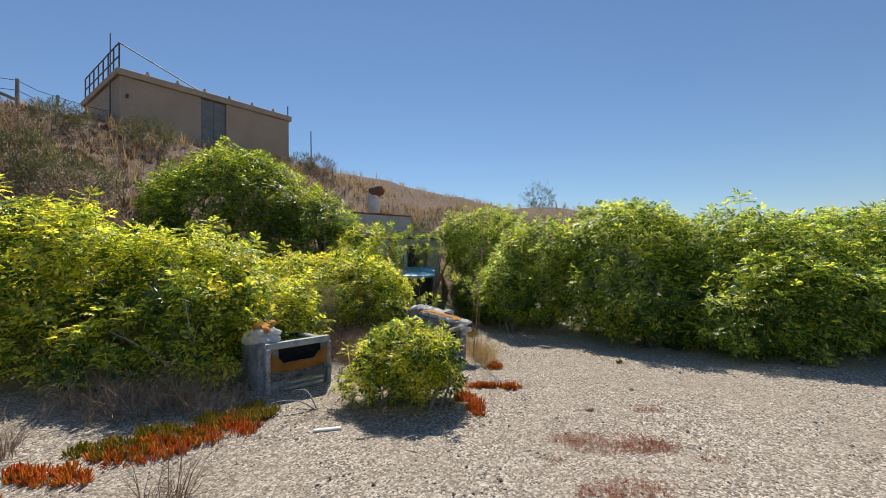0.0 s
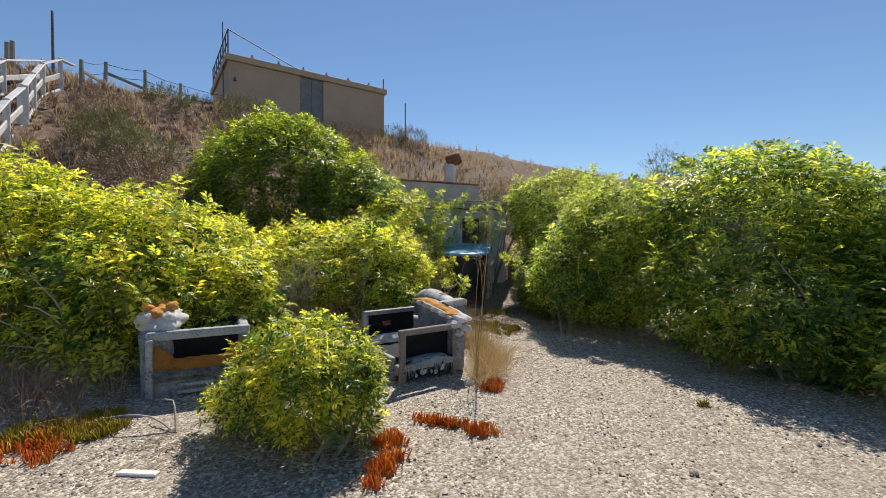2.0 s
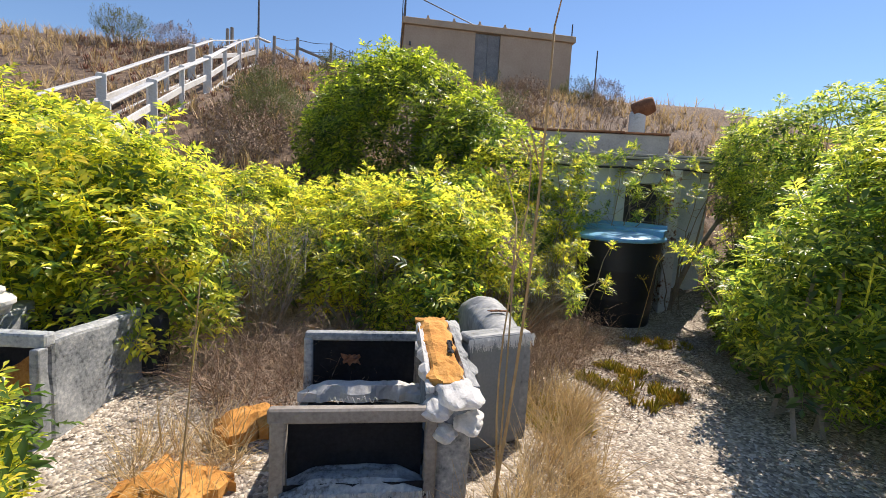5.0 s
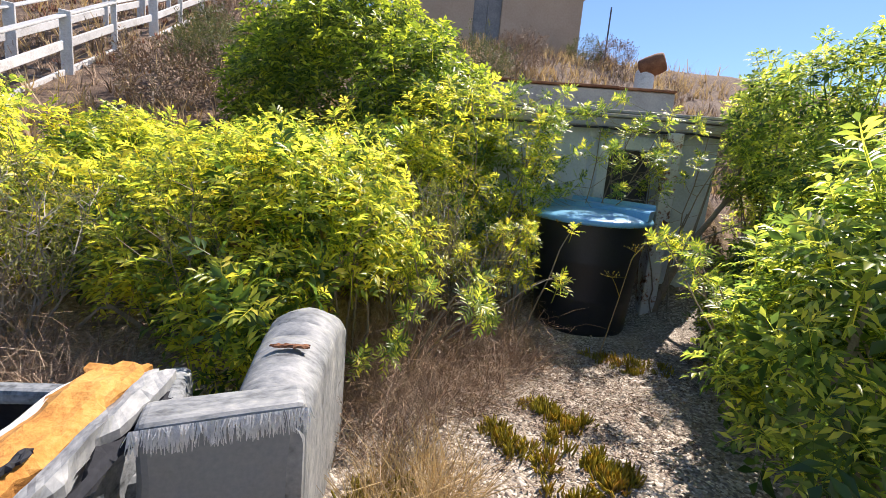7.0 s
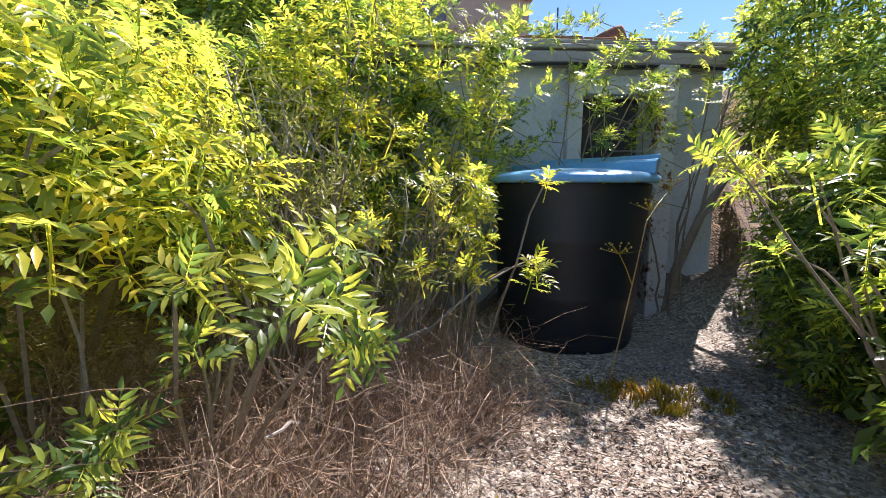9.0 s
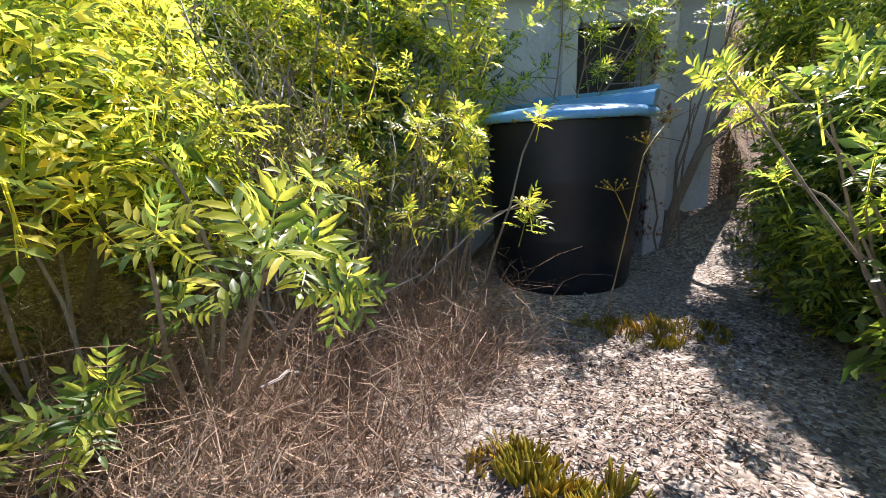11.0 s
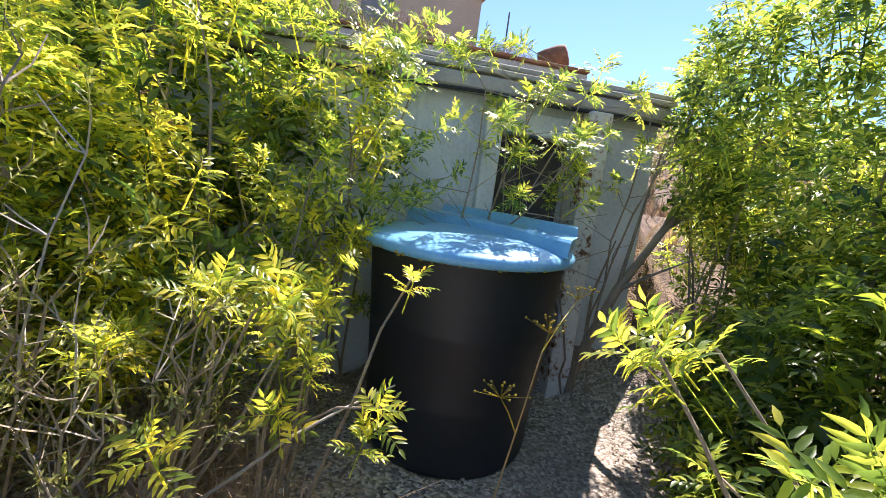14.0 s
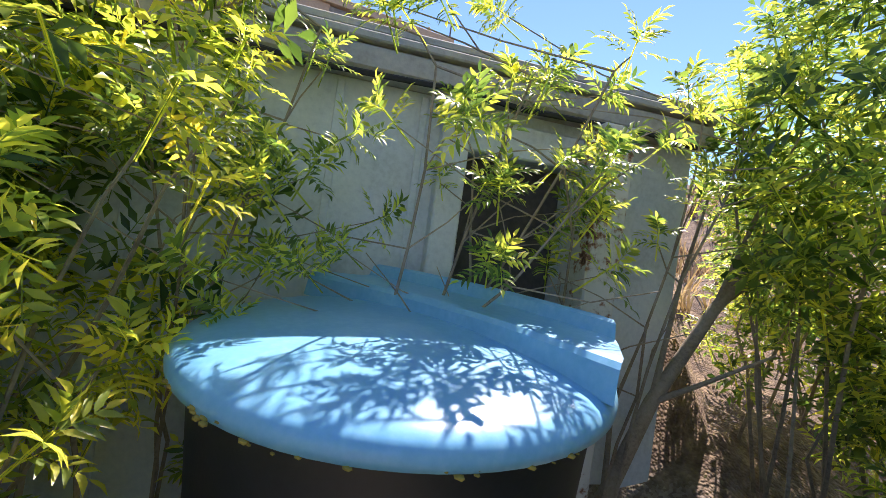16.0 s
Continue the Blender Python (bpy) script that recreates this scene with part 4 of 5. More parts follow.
def bush(label, blobs, mat, templates, gap=0.155, seed=1, size=(0.8, 1.2), limbs=26, rise=0.95, depth=0.30, group="bushes in the yard", name="bush", inner=16, clear=None, low=0.1, coarse=None, thick=0.02, inner_mat=None, lift=0.07, hollow=-0.28):
    """Leafy rosettes spaced over overlapping lumps, inner leaves within (by default older and coloured as if shaded),
    limbs from the ground.
    """
    rng = np.random.default_rng(seed)
    coarse = coarse or ELDER_COARSE
    cx, cy = blobs[0][0], blobs[0][1]
    foot = np.array([cx, cy, float(land(cx, cy))])
    thing = empty(name, *foot, 0, label, "bush", group)
    at, way = crown_points(rng, blobs, 2.2 / gap ** 2, depth, low)
    ok = spaced(rng, at, gap)
    at, way = at[ok], way[ok]
    up = (rng.uniform(0, 1, len(at)) < lift) & (way[:, 2] > 0.35)
    at[up] += (way[up] * 0.3 + np.array([0, 0, 1.0])) * rng.uniform(0.06, 0.24, (int(up.sum()), 1))
    if clear is not None:
        ok = clear(at)
        at, way = at[ok], way[ok]
    if hollow:
        dip = np.array([noise.noise(tuple(p * 2.3 + seed)) + 0.5 * noise.noise(tuple(p * 5.0)) for p in at])
        at = at - way * np.clip(-dip - 0.05, 0, 0.5)[:, None] * 0.35
        ok = dip > hollow
        at, way = at[ok], way[ok]
    axis = way * 0.55 + np.array([0, 0, rise]) + rng.normal(0, 0.22, at.shape)
    v, q = strew(templates, rng, at, axis, rng.uniform(*size, len(at)))
    quads_mesh("crown", v - foot, q, mat, thing)
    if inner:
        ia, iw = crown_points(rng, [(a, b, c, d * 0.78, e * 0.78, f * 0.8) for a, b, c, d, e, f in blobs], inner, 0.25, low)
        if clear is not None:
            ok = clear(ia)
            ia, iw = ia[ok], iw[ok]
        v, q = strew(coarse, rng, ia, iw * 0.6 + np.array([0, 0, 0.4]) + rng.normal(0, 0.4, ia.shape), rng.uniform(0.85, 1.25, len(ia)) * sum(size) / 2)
        quads_mesh("inner_leaves", v - foot, q, inner_mat or LEAF_OLD_SHADED, thing)
    pick = rng.choice(len(at), min(limbs, len(at)), replace=False)
    for k in pick:
        near = min(blobs, key=lambda o: (o[0] - at[k][0]) ** 2 + (o[1] - at[k][1]) ** 2)
        x, y = near[0] + rng.normal(0, near[3] * 0.25), near[1] + rng.normal(0, near[4] * 0.25)
        part("branch", branch_mesh(rng, [np.array([x, y, float(land(x, y)) - 0.03]) - foot], [at[k] - foot], thick, 0.004), TWIG, thing)
    return thing


trng = np.random.default_rng(11)
ELDER = [shoot(trng, 7, 3, 0.125, 0.057, 0.0195, spread=(0.65, 1.5), stem=0.09) for k in range(6)]
ELDER_BIG = [shoot(trng, 8, 3, 0.155, 0.070, 0.028, spread=(0.7, 1.6), stem=0.09) for k in range(6)]
ELDER_NEAR = [shoot(trng, 7, 4, 0.155, 0.064, 0.0185, spread=(0.5, 1.5), stem=0.09, fine=True) for k in range(6)]
ELDER_FAR = [shoot(trng, 7, 2, 0.14, 0.085, 0.034, spread=(0.7, 1.6), stem=0.08) for k in range(5)]
ELDER_COARSE = [shoot(trng, 5, 2, 0.15, 0.08, 0.030, spread=(0.6, 1.6)) for k in range(3)]
TINY = [shoot(trng, 10, 0, 0.02, 0.026, 0.0085, stem=0.07, foot=0.0) for k in range(3)]
ROUND = [shoot(trng, 12, 0, 0.05, 0.055, 0.022, spread=(0.2, 1.5), stem=0.13, foot=0.0) for k in range(3)]

bush("tall yellow-green elder bush behind the grey armchair", [(-3.0, 5.4, 0.85, 1.3, 0.9, 0.98), (-1.95, 5.6, 0.6, 0.75, 0.65, 0.62), (-4.5, 4.9, 1.0, 1.4, 1.2, 1.15), (-2.3, 4.75, 0.8, 0.7, 0.5, 0.55), (-3.2, 4.55, 0.6, 1.0, 0.45, 0.5), (-2.35, 4.55, 0.4, 0.6, 0.4, 0.42), (-3.7, 4.3, 0.45, 1.1, 0.5, 0.5)], LEAF_YELLOW, ELDER_BIG, 0.145, 1, low=0.12, size=(0.8, 1.2), inner=20, hollow=-0.42, clear=lambda p: (p[:, 1] < 5.9) | (p[:, 2] > 0.9))
bush("dense deep green dome-shaped bush on the slope", [(-4.7, 9.9, 2.35, 2.0, 1.6, 1.8), (-2.75, 9.9, 1.7, 1.2, 1.0, 1.3), (-6.1, 10.2, 2.4, 1.2, 1.1, 1.2)], LEAF_DARK, ELDER_FAR, 0.17, 2, size=(0.9, 1.25), inner=22, depth=0.2, hollow=-0.4, clear=lambda p: p[:, 1] < 10.6)
bush("broad yellow-green elder bush along the path", [(-1.35, 7.75, 0.75, 1.0, 0.8, 0.85), (-2.3, 7.5, 0.75, 1.2, 0.9, 0.76), (-1.5, 8.7, 0.95, 0.6, 0.6, 0.8), (-0.75, 7.2, 0.5, 0.5, 0.35, 0.5), (-1.7, 6.9, 0.5, 0.8, 0.35, 0.5), (-2.6, 6.5, 0.6, 0.7, 0.5, 0.6), (-3.7, 7.0, 0.85, 1.1, 0.85, 0.72)], LEAF_YELLOW, ELDER, 0.115, 3, hollow=-0.45, low=0.06, limbs=40, clear=lambda p: (p[:, 2] > 0.58 + 0.1 * np.sin(p[:, 1] * 9)) | (p[:, 0] < -1.3) | (p[:, 1] < 7.6))
bush("tall loose yellow-green elder bush beside the tank", [(-1.5, 9.35, 1.2, 0.68, 0.65, 1.05), (-1.12, 9.9, 1.45, 0.46, 0.4, 0.62)], LEAF_YELLOW, ELDER, 0.14, 23, inner=5, low=0.3, limbs=26, thick=0.011, hollow=-0.12)
bush("low round green bush standing in the gravel", [(0.12, 4.5, 0.40, 0.50, 0.44, 0.40), (0.35, 4.35, 0.3, 0.35, 0.3, 0.28), (-0.2, 4.4, 0.2, 0.35, 0.3, 0.2)], LEAF_YELLOW, ELDER, 0.08, 4, size=(0.6, 0.85), limbs=14, rise=1.1, inner=60, lift=0.03, hollow=-0.5)
bush("tall green elder bush beside the path", [(2.4, 9.15, 1.05, 1.05, 1.05, 1.12), (2.1, 10.6, 1.1, 0.6, 0.8, 1.35), (1.75, 8.6, 0.8, 0.55, 0.5, 0.65)], LEAF_GREEN, ELDER, 0.125, 5, clear=lambda p: p[:, 0] < 2.9)
bush("long tall green elder hedge beside the gravel yard", [(4.0, 8.35, 1.12, 1.5, 1.35, 1.36), (5.9, 7.75, 0.95, 1.65, 1.45, 1.2), (8.1, 8.0, 1.0, 1.6, 1.5, 1.25), (4.1, 7.15, 0.55, 1.0, 0.62, 0.66), (5.6, 6.35, 0.6, 1.3, 0.65, 0.75), (7.8, 6.5, 0.6, 1.4, 0.7, 0.75)], LEAF_GREEN, ELDER_BIG, 0.17, 15, size=(0.9, 1.3), low=0.05, inner=17, depth=0.3, hollow=-0.42, clear=lambda p: (p[:, 1] < 9.2) & (p[:, 0] < 9.4))
bush("loose green elder bush against the bunker wall", [(1.1, 11.5, 1.85, 0.7, 0.65, 0.85), (1.7, 11.2, 1.9, 0.6, 0.6, 0.9), (1.3, 11.0, 1.4, 0.4, 0.45, 0.5), (0.72, 11.6, 2.15, 0.45, 0.4, 0.55)], LEAF_GREEN, ELDER, 0.13, 6, inner=7, low=0.2, limbs=22, thick=0.011)
bush("leafy elder bush crowding the end of the bunker wall", [(1.95, 11.75, 0.75, 0.65, 0.55, 0.85), (2.1, 12.2, 1.6, 0.75, 0.6, 1.1), (1.25, 11.75, 1.15, 0.55, 0.5, 0.5), (1.1, 12.1, 1.6, 0.5, 0.5, 0.6), (0.72, 12.25, 1.15, 0.4, 0.4, 0.6), (0.95, 12.9, 1.7, 0.6, 0.6, 0.8), (0.55, 12.05, 2.15, 0.42, 0.4, 0.5)], LEAF_GREEN, ELDER, 0.15, 16, inner=8, low=0.22, limbs=26, thick=0.012)
bush("low leafy elder shoots beside the path", [(1.35, 9.5, 0.5, 0.3, 0.5, 0.5), (1.2, 10.25, 0.6, 0.4, 0.5, 0.62), (1.25, 10.85, 0.7, 0.35, 0.4, 0.7), (0.92, 10.75, 0.5, 0.3, 0.4, 0.6)], LEAF_DARK, ELDER, 0.115, 7, limbs=14, low=0.03, hollow=-0.5)


def twiggy_shrub(x, y, height, radius, count, label, seed):
    """An upright, thin-leaved shrub: many bare forking stems with small leaves towards the tips."""
    rng = np.random.default_rng(seed)
    thing = empty("shrub", x, y, float(land(x, y)), 0, label, "shrub", "half-bare shrubs by the path")
    at, ax = [], []
    for k in range(count):
        a, r = rng.uniform(0, 6.28), radius * math.sqrt(rng.uniform(0, 1))
        tip = Vector((math.cos(a) * r, math.sin(a) * r, height * rng.uniform(0.6, 1.05)))
        foot = Vector((tip.x * 0.3, tip.y * 0.3, -0.03))
        bm = bmesh.new()
        pts = [foot.lerp(tip, t) + Vector(rng.normal(0, 0.022, 3)) * (0 < t) for t in np.linspace(0, 1, 7)]
        tube(pts, 0.007, 0.0025, 4, bm, closed=False)
        for p in pts[2:]:
            for j in range(3):
                e = p + Vector((rng.normal(0, 0.08), rng.normal(0, 0.08), rng.uniform(0.04, 0.17)))
                tube([p, p.lerp(e, 0.5) + Vector(rng.normal(0, 0.012, 3)), e], 0.0028, 0.0014, 3, bm, closed=False)
                if p.z > 0.35 * height and rng.random() < 0.75:
                    at.append(np.array(e) - np.array([0, 0, 0.03])), ax.append(np.array(e - p) + rng.normal(0, 0.03, 3))
        part("stem", bm, GREY_TWIG if k % 2 else TWIG, thing)
    at, ax = np.array(at), np.array(ax)
    v, q = strew(TINY, rng, at, ax, rng.uniform(0.7, 1.3, len(at)))
    quads_mesh("foliage", v, q, LEAF_SHRUB, thing)


twiggy_shrub(-0.78, 8.42, 1.36, 0.42, 34, "half-bare grey-green shrub with many upright stems", 51)
twiggy_shrub(-0.6, 8.85, 0.85, 0.28, 12, "low half-bare shrub with grey twigs", 52)
twiggy_shrub(-2.3, 6.05, 0.95, 0.5, 24, "half-bare shrub with tangled brown twigs", 55)
twiggy_shrub(-1.55, 6.25, 0.8, 0.45, 22, "half-bare shrub with tangled brown twigs", 56)
twiggy_shrub(-1.9, 6.75, 0.75, 0.4, 18, "low half-bare shrub with brown twigs", 54)
twiggy_shrub(-1.15, 6.95, 0.85, 0.4, 20, "low half-bare shrub with grey twigs", 53)


# ---- elder growing over the bunker front ----
def wall_elder():
    rng = np.random.default_rng(21)
    ox, oy = FO[0], FO[1]
    thing = empty("bush", ox, oy, 0, FYAW, "straggling elder branches grown across the bunker front", "bush", "bushes in the yard")
    at, ax = [], []
    stems = [(-1.1, -0.1, -1.35, -0.25, 2.15), (-1.0, -0.12, -0.7, -0.4, 2.05), (-0.95, -0.1, -0.35, -0.5, 1.95), (-0.95, -0.14, -0.15, -0.35, 1.75), (0.6, -0.22, 0.75, -0.4, 2.1), (0.72, -0.25, 1.2, -0.4, 2.35), (0.6, -0.2, 0.2, -0.45, 1.75), (-1.05, -0.12, -1.0, -0.45, 1.9), (-0.9, -0.12, -0.05, -0.5, 2.0), (-1.0, -0.1, 0.1, -0.6, 1.55), (-0.95, -0.1, 0.25, -0.55, 2.05), (-1.0, -0.12, -1.2, -0.4, 2.2), (-0.98, -0.1, 0.0, -0.4, 1.3)]
    for x0, y0, x1, y1, top in stems:
        bm = bmesh.new()
        a, b = Vector((x0, y0, 0)), Vector((x1, y1, top))
        bend = Vector((rng.normal(0, 0.22), rng.uniform(-0.06, 0.02), -0.12))
        pts = [a.lerp(b, t) + bend * math.sin(math.pi * t) + Vector(rng.normal(0, 0.018, 3)) for t in np.linspace(0, 1, 9)]
        tube(pts, 0.009, 0.004, 6, bm, closed=False)
        for k in (4, 5, 6, 6, 7, 7, 8, 8):
            p = pts[k]
            side = Vector((rng.normal(0, 0.38), rng.normal(-0.06, 0.15), rng.uniform(0.0, 0.28)))
            tip = p + side
            tube([p, p.lerp(tip, 0.5) + Vector(rng.normal(0, 0.03, 3)), tip], 0.004, 0.002, 4, bm, closed=False)
            if tip.z > 1.45 or rng.random() < 0.35:
                for q in range(1 + (rng.random() < 0.35)):
                    at.append(np.array(tip) + rng.normal(0, 0.05, 3) * q)
                    ax.append(np.array([side.x, side.y - 0.15, 0.25 + 0.3 * rng.random()]))
        part("branch", bm, TWIG, thing)
    trunk = [Vector(p) for p in ((0.58, -0.16, -0.05), (0.68, -0.2, 0.4), (0.84, -0.22, 0.85), (1.08, -0.25, 1.3), (1.4, -0.3, 1.75), (1.8, -0.4, 2.2))]
    part("trunk", tube(trunk, 0.042, 0.016, 9), TWIG, thing, smooth=True)
    for x1, y1, z1, k in ((0.95, -0.3, 1.9, 2), (1.25, -0.4, 2.1, 3), (1.6, -0.45, 1.7, 3), (1.95, -0.5, 1.9, 4), (0.75, -0.25, 1.2, 1), (1.2, -0.45, 1.15, 2)):
        tip = Vector((x1, y1, z1))
        part("branch", tube([trunk[k], trunk[k].lerp(tip, 0.5) + Vector(rng.normal(0, 0.05, 3)), tip], 0.016, 0.005, 6), TWIG, thing)
    at, ax = np.array(at), np.array(ax)
    v, q = strew(ELDER_NEAR, rng, at, ax, rng.uniform(0.55, 0.85, len(at)))
    quads_mesh("foliage", v, q, LEAF_GREEN, thing)


wall_elder()


def sprigs(label, places, mat, seed, size=(0.85, 1.15), root=None):
    """A young plant: a few leafy shoots on thin stems from one foot."""
    rng = np.random.default_rng(seed)
    places = np.array(places, float)
    foot = np.array([places[:, 0].mean(), places[:, 1].mean(), 0.0]) if root is None else np.array([*root, 0.0])
    thing = empty("elder_sapling", foot[0], foot[1], 0, 0, label, "plant", "young elder shoots")
    at, ax = [], []
    for p in places:
        for k in range(1 + (rng.random() < 0.5)):
            at.append(p + rng.normal(0, 0.05, 3) * k - np.array([0, 0, 0.05]) - foot)
            ax.append((p - foot) * np.array([0.8, 0.8, 0.25]) + np.array([0, 0, 0.3]) + rng.normal(0, 0.25, 3))
    v, q = strew(ELDER_NEAR, rng, np.array(at), np.array(ax), rng.uniform(*size, len(at)))
    quads_mesh("foliage", v, q, mat, thing)
    for p in places:
        part("stem", branch_mesh(rng, [(rng.normal(0, 0.03), rng.normal(0, 0.03), -0.02)], [p - foot], 0.008, 0.004, 0.06), TWIG, thing)


sprigs("bright yellow-green elder shoots leaning over the path", [(0.06, 8.15, 0.80), (0.2, 8.06, 0.70), (0.14, 8.18, 0.62), (-0.33, 7.95, 0.90), (-0.38, 8.05, 0.76), (-0.05, 7.92, 0.74), (-0.30, 7.99, 0.50)], LEAF_GREEN, 31, size=(0.6, 0.8), root=(-0.35, 8.0))
sprigs("tall yellow-green elder shoots at the edge of the bush", [(-0.46, 7.77, 1.17), (-0.5, 7.68, 1.0), (-0.45, 7.7, 0.8), (-0.14, 7.72, 0.40), (-0.22, 7.62, 0.34), (-0.62, 7.95, 1.15)], LEAF_GREEN, 35, size=(0.6, 0.8), root=(-0.55, 7.75))
sprigs("yellow-green elder shoots among grey twigs", [(-0.45, 9.0, 1.0), (-0.5, 9.15, 0.85), (-0.35, 8.85, 0.62), (-0.62, 9.2, 0.95), (-0.3, 9.12, 0.98), (-0.7, 8.85, 0.75)], LEAF_YELLOW, 36, size=(0.55, 0.8), root=(-0.7, 9.0))
sprigs("yellow-green elder shoot in front of the tank", [(-0.12, 9.4, 0.62), (-0.38, 9.22, 0.6), (-0.14, 9.5, 1.03), (-0.4, 9.3, 0.75), (-0.55, 9.32, 0.66), (-0.5, 9.4, 0.9)], LEAF_YELLOW, 32, size=(0.55, 0.75), root=(-0.45, 9.25))
sprigs("bright green elder shoots reaching over the path", [(0.62, 9.30, 1.08), (0.72, 9.42, 1.08), (0.86, 9.15, 0.98), (0.78, 9.6, 0.74), (0.98, 9.3, 0.8), (1.02, 9.05, 0.9), (0.95, 9.7, 0.55)], LEAF_GREEN, 33, size=(0.6, 0.8), root=(1.25, 9.5))
sprigs("drooping yellow-green elder shoots beside the tank", [(-0.63, 9.4, 0.8), (-0.8, 9.6, 1.45), (-1.2, 9.45, 1.4), (-0.83, 9.86, 1.1), (-0.73, 9.69, 0.98), (-0.92, 9.68, 0.85), (-0.75, 9.5, 0.5), (-0.95, 9.95, 1.65)], LEAF_YELLOW, 34, size=(0.65, 0.9), root=(-1.0, 9.6))


# ---- small plants, dry growth, litter ----
prng = np.random.default_rng(5)
STRAW = [blade_tuft(prng, 9, 0.42, 0.0028, 0.7) for k in range(4)]
SHORT = [blade_tuft(prng, 8, 0.22, 0.0035, 0.6) for k in range(4)]
HILL_TUFT = [blade_tuft(prng, 7, 0.42, 0.011, 0.55) for k in range(4)]


def twig_tuft(rng, n, height):
    """Crooked, forking dead twigs."""
    vs, qs, base = [], [], 0
    for k in range(n):
        a = rng.uniform(0, 6.28)
        p, d = np.zeros(3), np.array([math.cos(a) * 0.7, math.sin(a) * 0.7, rng.uniform(0.3, 1.0)])
        w = 0.0027
        for s in range(6):
            d = d / np.linalg.norm(d) + rng.normal(0, 0.5, 3)
            q = p + d / np.linalg.norm(d) * height * rng.uniform(0.12, 0.26)
            side = np.cross(d, rng.normal(0, 1, 3))
            side *= w / np.linalg.norm(side)
            vs.append(np.array([p - side, p + side, q + side * 0.7, q - side * 0.7]))
            qs.append(np.array([[0, 1, 2, 3]]) + base)
            base += 4
            if rng.random() < 0.6:
                e = q + (d / np.linalg.norm(d) + rng.normal(0, 0.7, 3)) * height * 0.16
                vs.append(np.array([q - side * 0.5, q + side * 0.5, e + side * 0.3, e - side * 0.3]))
                qs.append(np.array([[0, 1, 2, 3]]) + base)
                base += 4
            p, w = q, w * 0.78
    return np.concatenate(vs), np.concatenate(qs)


TWIGS = [twig_tuft(prng, 7, 0.42) for k in range(5)]


WALK = np.array([(0.9, 7.65), (1.0, 7.4), (1.25, 7.06), (1.45, 6.75), (1.6, 6.45), (0.85, 7.9), (0.82, 8.15), (0.7, 8.4), (0.55, 8.75), (0.45, 9.0)])   # trodden line, kept bare


def patch(name, label, category, templates, mat, spots, count, seed, size=(0.7, 1.2), lean=0.25, kind="stuff", dz=-0.01, clear=0.28):
    """Growth strewn over soft round spots (x, y, rx, ry)."""
    rng = np.random.default_rng(seed)
    area = np.array([s[2] * s[3] for s in spots])
    pick = rng.choice(len(spots), count, p=area / area.sum())
    sp = np.array(spots)[pick]
    r, a = np.sqrt(rng.uniform(0, 1, count)), rng.uniform(0, 6.28, count)
    x, y = sp[:, 0] + np.cos(a) * r * sp[:, 2], sp[:, 1] + np.sin(a) * r * sp[:, 3]
    gap = np.min(np.hypot(x[:, None] - WALK[None, :, 0], y[:, None] - WALK[None, :, 1]), axis=1)
    x, y = x[gap > clear], y[gap > clear]
    count = len(x)
    z = np.array([rolling(p, q) for p, q in zip(x, y)]) + dz
    axis = np.stack([rng.normal(0, lean, count), rng.normal(0, lean, count), np.ones(count)], 1)
    v, q = strew(templates, rng, np.stack([x, y, z], 1), axis, rng.uniform(*size, count))
    return tagged(quads_mesh(name, v, q, mat), label, category, kind=kind)


patch("dry_grass", "golden dry grass around the dumped armchairs", "grass", STRAW, DRY, [(0.85, 7.1, 0.28, 0.5), (0.45, 7.5, 0.2, 0.3), (1.0, 6.6, 0.18, 0.35), (-0.3, 5.4, 0.3, 0.25), (1.05, 6.1, 0.15, 0.3), (0.75, 7.5, 0.3, 0.3)], 620, 1, (0.4, 0.85), 0.6)
patch("dry_brush", "tangled dead brown twigs at the foot of the bushes", "brush", TWIGS, DRY_BROWN, [(-0.1, 8.5, 0.30, 0.45), (-0.15, 8.9, 0.22, 0.25), (-0.1, 8.05, 0.35, 0.35), (-0.1, 7.65, 0.35, 0.3), (-0.5, 8.1, 0.4, 0.4), (-0.45, 8.5, 0.35, 0.35), (-0.6, 8.75, 0.3, 0.35), (-0.35, 9.2, 0.25, 0.25), (-0.8, 8.95, 0.45, 0.5), (-0.95, 9.25, 0.3, 0.4), (-0.8, 6.5, 0.6, 0.25), (-0.6, 7.7, 0.5, 0.35), (-0.95, 8.0, 0.4, 0.4), (-0.35, 7.45, 0.35, 0.2), (-1.3, 6.0, 0.7, 0.45), (-0.7, 6.0, 0.4, 0.4), (-2.2, 5.95, 0.5, 0.35)], 1700, 2, (0.5, 1.25), 0.9, clear=0.42)
patch("dry_brush", "grey dead twigs under the hedge", "brush", TWIGS, DRY_BROWN, [(1.2, 10.4, 0.35, 0.5), (1.4, 11.1, 0.45, 0.5), (0.95, 11.75, 0.4, 0.3), (1.5, 9.8, 0.4, 0.5), (2.5, 8.3, 0.8, 0.3), (4.5, 7.5, 1.5, 0.3)], 520, 3, (0.35, 0.8), 0.9)
patch("dry_weeds", "thin grey-brown dead weeds beside the left bush", "weeds", TWIGS + STRAW, DRY_BROWN, [(-1.75, 4.0, 0.45, 0.35), (-2.6, 3.9, 0.6, 0.4), (-2.9, 3.0, 0.3, 0.25), (-0.25, 1.6, 0.35, 0.16), (-1.1, 2.6, 0.2, 0.15)], 210, 4, (0.6, 1.2))
